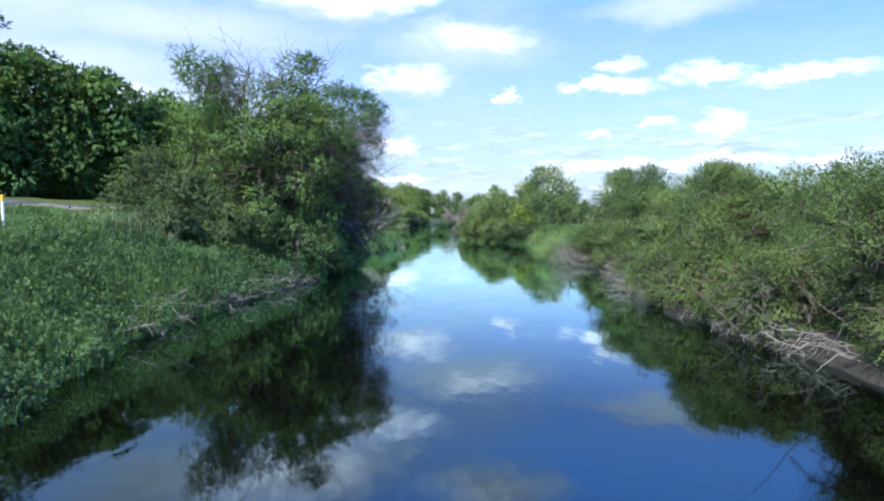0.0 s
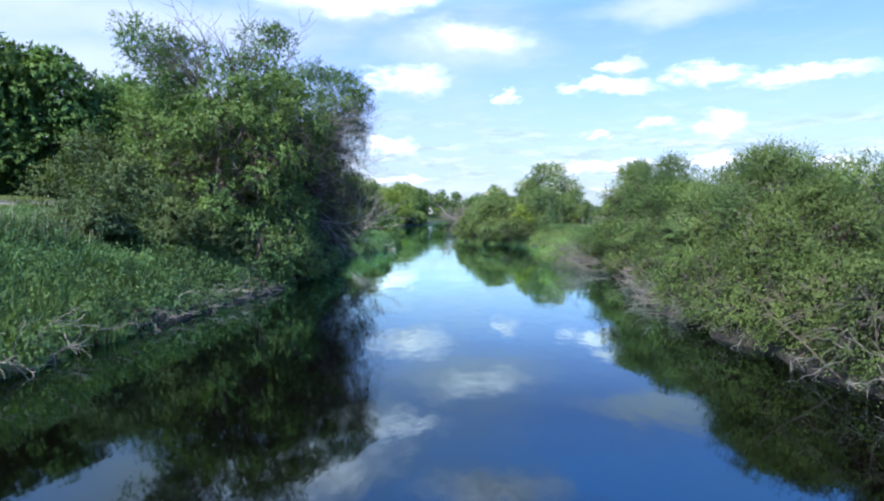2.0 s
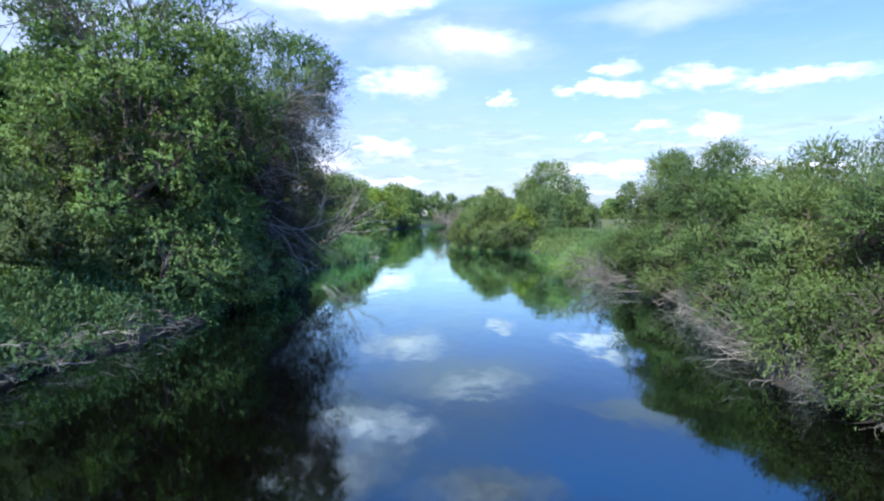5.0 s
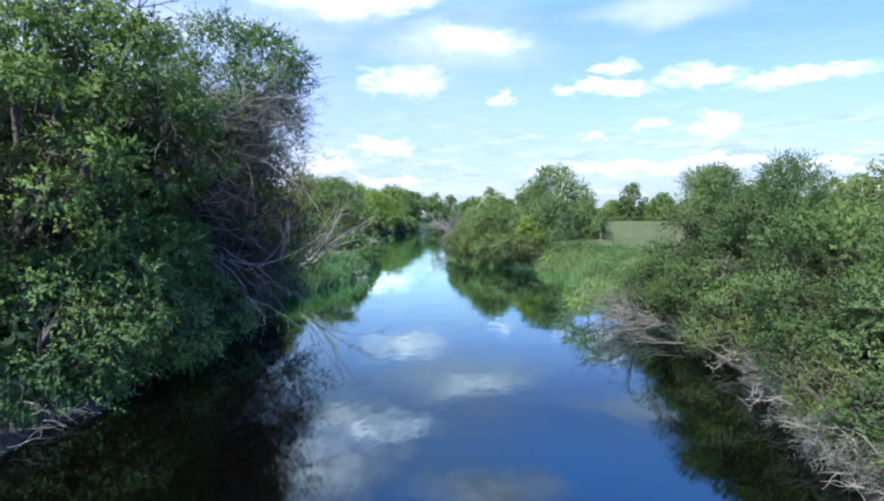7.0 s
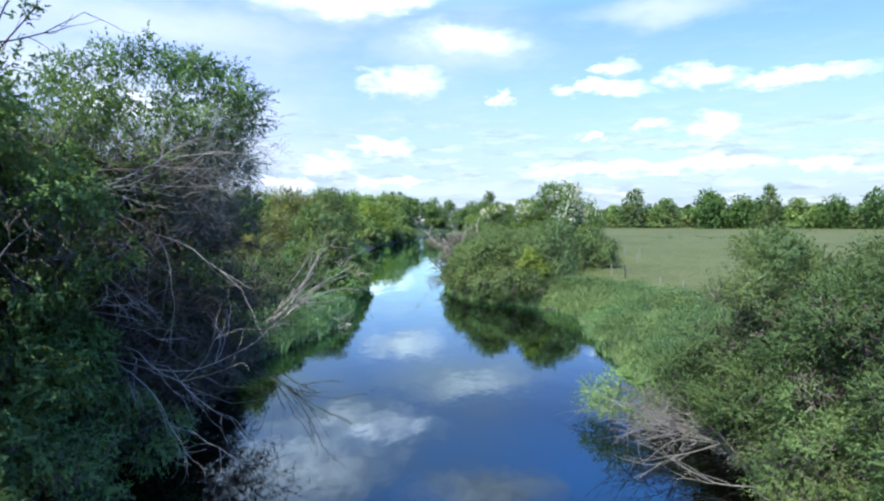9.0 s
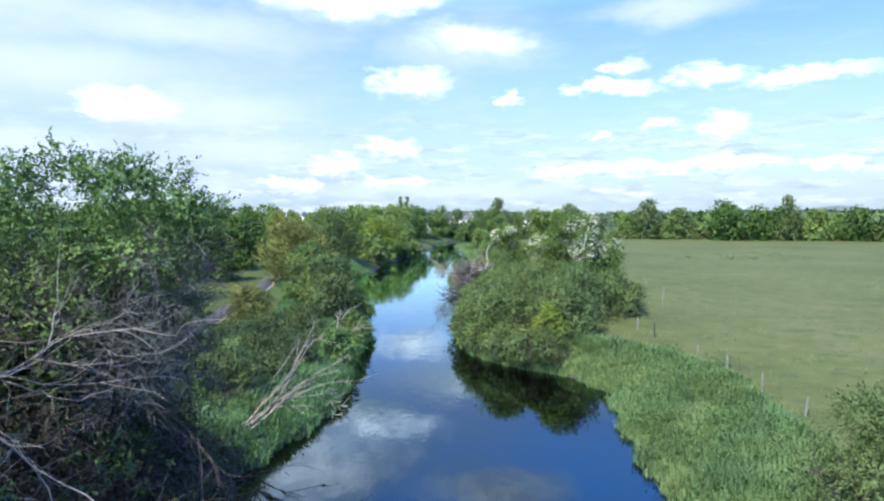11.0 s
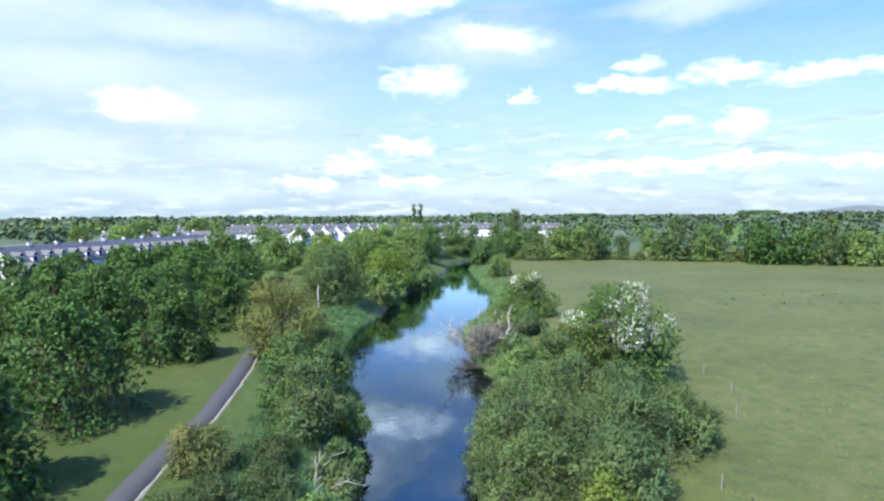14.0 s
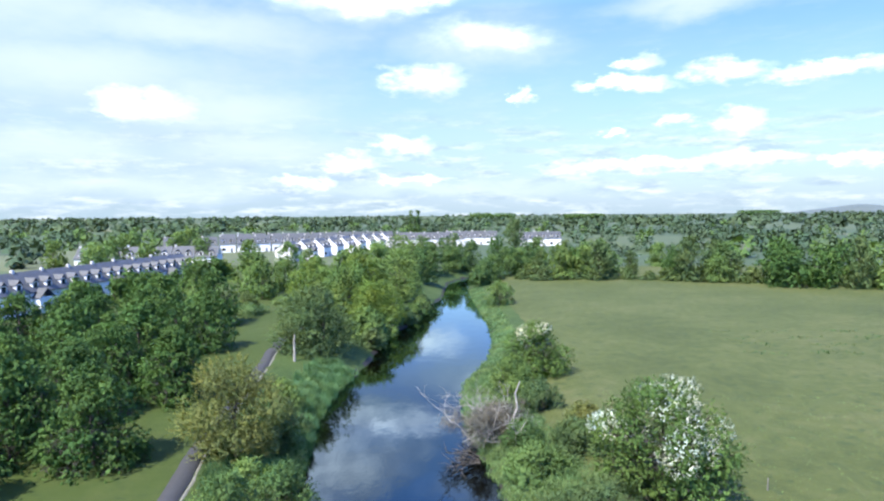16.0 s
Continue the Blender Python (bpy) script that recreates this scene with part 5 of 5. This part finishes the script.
# ---- houses ----
def prism(bm, x0, x1, y0, y1, z0, z1, over=0.0):
    """A gable roof solid with its ridge along y."""
    xm = (x0 + x1) / 2
    vs = [bm.verts.new(p) for y in (y0 - over, y1 + over) for p in ((x0 - over, y, z0), (x1 + over, y, z0), (xm, y, z1))]
    for f in ((0, 1, 2), (5, 4, 3), (0, 2, 5, 3), (2, 1, 4, 5), (1, 0, 3, 4)):
        bm.faces.new([vs[i] for i in f])
    return bm


def roof(x0, x1, y0, y1, z0, z1, over=0.35, thick=0.16):
    """Two pitched slabs with their ridge along y."""
    bm = bmesh.new()
    xm = (x0 + x1) / 2
    drop = over * (z1 - z0) / (xm - x0)
    for sgn, xe in ((-1, x0), (1, x1)):
        e = xe + sgn * over
        for y in (y0 - over * 0.5, y1 + over * 0.5):
            for x, z in ((e, z0 - drop), (xm, z1)):
                bm.verts.new((x, y, z))
                bm.verts.new((x, y, z + thick))
    bm.verts.ensure_lookup_table()
    for o in (0, 8):
        v = [bm.verts[o + i] for i in range(8)]
        for f in ((0, 2, 6, 4), (1, 5, 7, 3), (0, 4, 5, 1), (2, 3, 7, 6), (0, 1, 3, 2), (4, 6, 7, 5)):
            bm.faces.new([v[i] for i in f])
    bmesh.ops.recalc_face_normals(bm, faces=bm.faces)
    return bm


def dormer_house(place, turn, gable_front, label):
    """A white rendered house 8 m wide and 9 m deep; its front looks along +x."""
    top = new("terraced_house")
    top.matrix_basis = Matrix.Translation(place) @ pose(0, 0, 0, 0, 0, turn)
    tagged(top, label, "house", "houses of the estate")
    bm = box(bmesh.new(), -4.5, 4.5, -4, 4, -0.5, 4.6)
    prism(bm, -4.5, 4.5, -4.0, 4.0, 4.604, 8.3)
    part("wall", bm, RENDERED, top)
    part("roof", roof(-4.5, 4.5, -4.02, 4.02, 4.7, 8.5), SLATE, top)
    chim = part("chimney", box(bmesh.new(), -0.32, 0.32, -3.9, -3.2, 7.4, 9.2, 0.04), BRICK, top)
    part("chimney_pot", box(bmesh.new(), -0.15, 0.15, -3.7, -3.4, 9.2, 9.5, 0.05), SLATE, chim)
    for y in (-1.9, 1.9):
        bm = box(bmesh.new(), 1.0, 3.9, y - 0.75, y + 0.75, 5.0, 6.6)
        d = part("dormer", bm, RENDERED, top)
        # dormer roof, ridge along x
        r = roof(y - 0.75, y + 0.75, 0.6, 3.95, 6.55, 7.4, 0.2, 0.1)
        bmesh.ops.transform(r, matrix=Matrix(((0, 1, 0, 0), (1, 0, 0, 0), (0, 0, 1, 0), (0, 0, 0, 1))), verts=r.verts)
        bmesh.ops.reverse_faces(r, faces=r.faces)
        part("dormer_roof", r, SLATE, d)
        part("window", box(bmesh.new(), 3.86, 3.95, y - 0.5, y + 0.5, 5.35, 6.45), GLASS, d)
    if gable_front:
        bm = box(bmesh.new(), 4.4, 6.4, -3.6, 0.2, -0.5, 3.4)
        part("porch", bm, RENDERED, top)
        r = roof(-3.6, 0.2, 3.6, 6.5, 3.45, 5.2, 0.25, 0.12)
        bmesh.ops.transform(r, matrix=Matrix(((0, 1, 0, 0), (1, 0, 0, 0), (0, 0, 1, 0), (0, 0, 0, 1))), verts=r.verts)
        bmesh.ops.reverse_faces(r, faces=r.faces)
        part("porch_roof", r, SLATE, top)
        part("window", box(bmesh.new(), 6.37, 6.45, -2.6, -0.8, 0.9, 2.3), GLASS, top)
    else:
        part("window", box(bmesh.new(), 4.46, 4.56, -2.8, -1.0, 0.9, 2.3), GLASS, top)
    part("door", box(bmesh.new(), 4.46, 4.56, 1.6, 2.6, 0.0, 2.1), PAINT, top)
    for x, s in ((-4, -1), (4, 1)):
        part("window", box(bmesh.new(), -0.6, 0.6, min(x, x + 0.06 * s), max(x, x + 0.06 * s), 5.4, 6.6), GLASS, top)
    return top


def estate():
    la, lb = "white rendered terraced house with slate roof and dormers", "white rendered gabled house with slate roof and porch"
    a = dormer_house(at(-93, 186), -6, True, lb)
    b = dormer_house(at(-92.1, 193.9), -6, False, la)
    rows = []
    for n in (-2, -1, 2, 3, 4, 5, 6, 7):
        rows.append((-93 + 0.9 * n, 186 + 7.9 * n, -6))
    for n in range(9):  # row with the white gable
        rows.append((-74 + 3.6 * n, 322 + 13.5 * n, -14))
    for n in range(6):
        rows.append((-138 + 8.4 * n, 282 + 1.5 * n, -82))
    for n in range(10):
        rows.append((-150 + 8.2 * n, 372 + 4.0 * n, -68))
    for n in range(12):
        rows.append((-140 + 8.4 * n, 424 + 3.0 * n, -72))
    for n in range(5):
        rows.append((-34 + 8.4 * n, 430, -88))
    for n in range(4):
        rows.append((-4 + 8.3 * n, 455 - 1.0 * n, -90))
    for n in range(3):
        rows.append((42 + 8.3 * n, 432, -90))
    for n, (x, y, turn) in enumerate(rows):
        copy_thing(a if n % 3 == 0 else b, Matrix.Translation(at(x, y)) @ pose(0, 0, 0, 0, 0, turn))


estate()


def parked_van():
    """A small van between the park trees and the houses."""
    top = new("parked_van")
    top.matrix_basis = Matrix.Translation(at(-72.5, 206)) @ pose(0, 0, 0, 0, 0, 20)
    tagged(top, "pale blue van parked behind the park trees", "van")
    bm = box(bmesh.new(), -0.95, 0.95, -2.3, 2.3, 0.35, 1.1, 0.12)
    box(bm, -0.9, 0.9, -2.2, 1.3, 1.05, 1.95, 0.15)
    part("body", bm, CARPAINT, top)
    part("windscreen", box(bmesh.new(), -0.78, 0.78, 1.28, 1.36, 1.2, 1.8), GLASS, top)
    for x in (-0.9, 0.9):
        part("side_window", box(bmesh.new(), x - 0.03, x + 0.03, -0.2, 1.0, 1.25, 1.75), GLASS, top)
        for y in (-1.5, 1.5):
            t = Tubes(14)
            t.add([(x - 0.1, y, 0.33), (x - 0.09, y, 0.33), (x + 0.09, y, 0.33), (x + 0.1, y, 0.33)], 0.33, 0.33)
            child("wheel", t.mesh("wheel", TYRE), top)


parked_van()


def parked_car():
    """A dark car under the lawn trees."""
    top = new("parked_car")
    top.matrix_basis = Matrix.Translation(at(-37.6, 57.0)) @ pose(0, 0, 0, 0, 0, 160)
    tagged(top, "dark car parked in the shade of the lawn trees", "car")
    bm = box(bmesh.new(), -0.88, 0.88, -2.1, 2.1, 0.28, 0.86, 0.12)
    part("body", bm, DARKPAINT, top)
    bm = bmesh.new()
    vs = [bm.verts.new((x * w, y, z)) for z, w, y0, y1 in ((0.84, 0.8, -1.7, 1.0), (1.42, 0.62, -1.2, 0.3)) for y in (y0, y1) for x in (-1, 1)]
    for q in ((0, 1, 3, 2), (4, 6, 7, 5), (0, 4, 5, 1), (2, 3, 7, 6), (0, 2, 6, 4), (1, 5, 7, 3)):
        bm.faces.new([vs[i] for i in q])
    bmesh.ops.recalc_face_normals(bm, faces=bm.faces)
    bmesh.ops.bevel(bm, geom=list(bm.edges), offset=0.05, segments=1, affect="EDGES")
    cabin = part("cabin", bm, GLASS, top, "dark glazed cabin")
    part("roof_panel", box(bmesh.new(), -0.58, 0.58, -1.12, 0.22, 1.4, 1.45, 0.02), DARKPAINT, cabin)
    for x in (-0.84, 0.84):
        for y in (-1.35, 1.35):
            t = Tubes(14)
            t.add([(x - 0.1, y, 0.32), (x - 0.09, y, 0.32), (x + 0.09, y, 0.32), (x + 0.1, y, 0.32)], 0.32, 0.32)
            child("wheel", t.mesh("wheel", TYRE), top)
    for x in (-0.62, 0.62):
        part("headlight", box(bmesh.new(), x - 0.18, x + 0.18, 2.06, 2.13, 0.6, 0.74, 0.02), WHITE, top)


parked_car()


def garden_shrubs():
    """Shrubs and small trees between the park and the front gardens."""
    rng = np.random.default_rng(88)
    kinds = [make_tree("garden_shrub", at(-84.5, 187.0), 3.0, 2.2, 0.0, 18, 500, 7, 0.36, mat, 890 + k, "leafy garden shrub before the white houses", "bush", "front garden shrubs", "bush", 4, 0.05) for k, mat in enumerate((YELLOW_WILLOW,))]
    kinds.append(make_tree("garden_shrub", at(-82.5, 193.0), 4.2, 2.2, 0.1, 18, 560, 7, 0.36, MAPLE, 893, "leafy garden shrub before the white houses", "bush", "front garden shrubs", "bush", 4, 0.05))
    for n in range(17):
        y = 184 + 3.9 * n
        s = rng.uniform(1.0, 1.9)
        copy_thing(kinds[int(rng.random() < 0.7)], Matrix.Translation(at(-84.0 + 0.11 * (y - 186) + rng.uniform(0, 5), y)) @ pose(0, 0, 0, 0, 0, rng.uniform(0, 360)) @ Matrix.Diagonal((s, s, s, 1)))


garden_shrubs()


# ---- hedgerow trees round the pasture ----
def hedgerow():
    rng = np.random.default_rng(55)
    kinds = [make_tree("hedgerow_tree", at(34, 256), 11.0, 5.6, 0.1, 44, 850, 8, 0.64, HEDGE, 400, "broad green tree in the hedge round the pasture", group="hedgerow trees", trunk=0.2, shoot=0.7, shell=0.78, size=0.4, up=0.05, droop=0.3),
             make_tree("hedgerow_tree", at(46, 252), 12.5, 5.0, 0.1, 44, 850, 8, 0.64, GREY_WILLOW, 401, "grey-green tree in the hedge round the pasture", group="hedgerow trees", trunk=0.2, shoot=0.7, shell=0.78, size=0.4, up=0.05, droop=0.3),
             make_tree("hedgerow_tree", at(96, 240), 13.5, 6.5, 0.1, 50, 900, 8, 0.64, MAPLE, 402, "large dense green tree in the hedge round the pasture", group="hedgerow trees", trunk=0.25, shoot=0.7, shell=0.78, size=0.4, up=0.05, droop=0.3),
             make_tree("hedgerow_bush", at(25, 262), 5.0, 4.0, 0.0, 30, 460, 8, 0.62, GREY_WILLOW, 403, "low grey-green hedge bush beside the pasture", "bush", "hedgerow bushes", "bush", 4, 0.08)]
    spots = [(23, 277), (30, 270), (40, 262), (52, 263), (58, 256), (72, 256), (80, 250), (88, 253), (104, 238), (112, 232), (121, 228), (131, 222), (141, 218), (151, 211), (162, 205), (47, 275), (64, 282), (77, 275), (92, 268), (108, 256),
             (120, 249), (136, 240), (150, 232), (166, 224), (30, 300), (44, 305), (60, 310), (80, 300), (100, 295), (120, 285), (142, 270), (165, 255), (18, 322), (36, 330)]
    for n, (x, y) in enumerate(spots):
        front = y < 262 - max(0, x - 60) * 0.4
        s = rng.uniform(0.42, 0.62) if front and x > 50 else rng.uniform(0.55, 0.95)
        copy_thing(kinds[n % 3], Matrix.Translation(at(x, y)) @ pose(0, 0, 0, 0, 0, rng.uniform(0, 360)) @ Matrix.Diagonal((s, s, s * rng.uniform(0.9, 1.1), 1)))
    for x, y, k, s, tall in [(73, 247, 1, 1.0, 1.1), (80, 243, 0, 0.7, 1.0), (94, 231, 2, 0.95, 0.95), (102, 229, 2, 0.85, 1.0), (110, 225, 1, 0.75, 1.5), (118, 223, 0, 0.9, 1.0), (127, 219, 2, 0.8, 1.0), (138, 213, 2, 0.95, 1.0), (149, 207, 1, 0.85, 1.0), (43, 258, 0, 0.95, 1.0), (36, 261, 1, 0.8, 1.0)]:
        copy_thing(kinds[k], Matrix.Translation(at(x, y)) @ pose(0, 0, 0, 0, 0, rng.uniform(0, 360)) @ Matrix.Diagonal((s, s, s * tall, 1)))
    for n in range(26):
        x = 22 + n * 5.6
        y = 254 - max(0, x - 60) * 0.42 + rng.normal(0, 1.5)
        if 50 < x < 55:
            continue
        s = rng.uniform(0.6, 1.1)
        copy_thing(kinds[3], Matrix.Translation(at(x, y)) @ pose(0, 0, 0, 0, 0, rng.uniform(0, 360)) @ Matrix.Diagonal((s, s, s, 1)))
    make_tree("ash_tree", at(29.5, 372), 16.5, 5.5, 3.0, 34, 1000, 8, 0.55, GREY_WILLOW, 410, "tall open-crowned tree above the river bend", trunk=0.25, shoot=1.2)
    for n, (x, y) in enumerate([(-36, 520), (-31, 521)]):
        make_tree("poplar_tree", at(x, y), 22, 2.3, 0.3, 44, 1000, 8, 0.6, ALDER, 415 + n, "tall narrow dark poplar on the skyline", group="poplars", trunk=0.3, shoot=1.2, shape="tall")


hedgerow()


# ---- far woods and hedges up to the horizon ----
def far_woods(name, seed, n, near, far, leaf, per, label, mat, low=4.0, high=11.0):
    rng = np.random.default_rng(seed)
    d = np.exp(rng.uniform(math.log(near), math.log(far), n))
    a = np.radians(rng.uniform(-44, 44, n))
    x, y = d * np.sin(a), d * np.cos(a)
    # hedge lines and copses: keep what lies near the cells' borders
    line = np.minimum(np.abs(np.sin(x * 0.012 + 0.8 * np.sin(y * 0.004))), np.abs(np.sin(y * 0.009 + 0.9 * np.sin(x * 0.005))))
    ok = (line < 0.13) | (rng.random(n) < 0.08)
    ok &= ~((x > -165) & (x < 75) & (y < 480) & (y > 180))
    ok &= ~((x > 0) & (y < 330) & (x < 190))
    x, y = x[ok], y[ok]
    h = rng.uniform(low, high, len(x))
    z = height(x, y)
    r = h * rng.uniform(0.4, 0.75, len(x))
    k = len(x)
    dirs = unit(rng.normal(0, 1, (k, per, 3)))
    cen = np.stack([x, y, z + h * 0.45], -1)[:, None]
    pos = cen + dirs * np.stack([r, r, h * 0.55], -1)[:, None] * rng.uniform(0.55, 1.0, (k, per, 1))
    pos[..., 2] = np.maximum(pos[..., 2], z[:, None])
    base = pos.reshape(-1, 3)
    tip = unit(rng.normal(0, 1, base.shape))
    nrm = unit(dirs.reshape(-1, 3) + rng.normal(0, 0.4, base.shape) + (0, 0, 0.4))
    s = (leaf * h[:, None] / 8 * np.ones((k, per))).ravel() * rng.uniform(0.7, 1.3, len(base))
    v, f = leaf_blades(rng, base - tip * s[:, None] * 0.5, tip, nrm, s, s * 0.9)
    out = unit(dirs.reshape(-1, 3) * 0.6 + (0, 0, 0.8))
    tri = v.reshape(-1, 3, 3)
    flip = (np.cross(tri[:, 1] - tri[:, 0], tri[:, 2] - tri[:, 0]) * out).sum(1) < 0
    f[flip] = f[flip][:, ::-1]
    tagged(new(name, mesh_of(name, v, f, mat, normals=np.repeat(out, 3, 0))), label, "trees", kind="stuff")


def far_land():
    far_woods("distant_trees", 501, 3600, 330, 800, 1.9, 70, "green hedgerow trees in the middle distance", HAZED_LEAF)
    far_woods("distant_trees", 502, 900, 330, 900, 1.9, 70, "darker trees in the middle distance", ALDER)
    far_woods("distant_woodland", 503, 7000, 800, 3600, 4.2, 34, "woods and hedges far off below the skyline", HAZED_LEAF, 6, 13)
    rng = np.random.default_rng(520)
    # dark conifer belts on the skyline
    for x, y, w, h in [(100, 2000, 70, 25), (410, 2100, 60, 18), (1080, 2300, 70, 22)]:
        n = 260
        px, py = x + rng.uniform(-w, w, n), y + rng.uniform(-25, 25, n)
        k = 16
        hh = h * rng.uniform(0.75, 1.05, n)
        u = rng.random((n, k))
        ang = rng.uniform(0, 6.28, (n, k))
        rad = 5.5 * (1.05 - u) ** 0.6
        base = np.stack([px[:, None] + rad * np.cos(ang), py[:, None] + rad * np.sin(ang), height(px, py)[:, None] + hh[:, None] * u], -1).reshape(-1, 3)
        tip = unit(np.stack([np.cos(ang).ravel(), np.sin(ang).ravel(), np.full(n * k, -0.3)], -1))
        v, f = leaf_blades(rng, base, tip, unit(rng.normal(0, 0.5, base.shape) + (0, 0, 1)), np.full(n * k, 5.0), np.full(n * k, 4.0))
        tagged(new("conifer_belt", mesh_of("conifer_belt", v, f, ALDER)), "dark conifer plantation on the skyline", "trees", kind="stuff")


far_land()
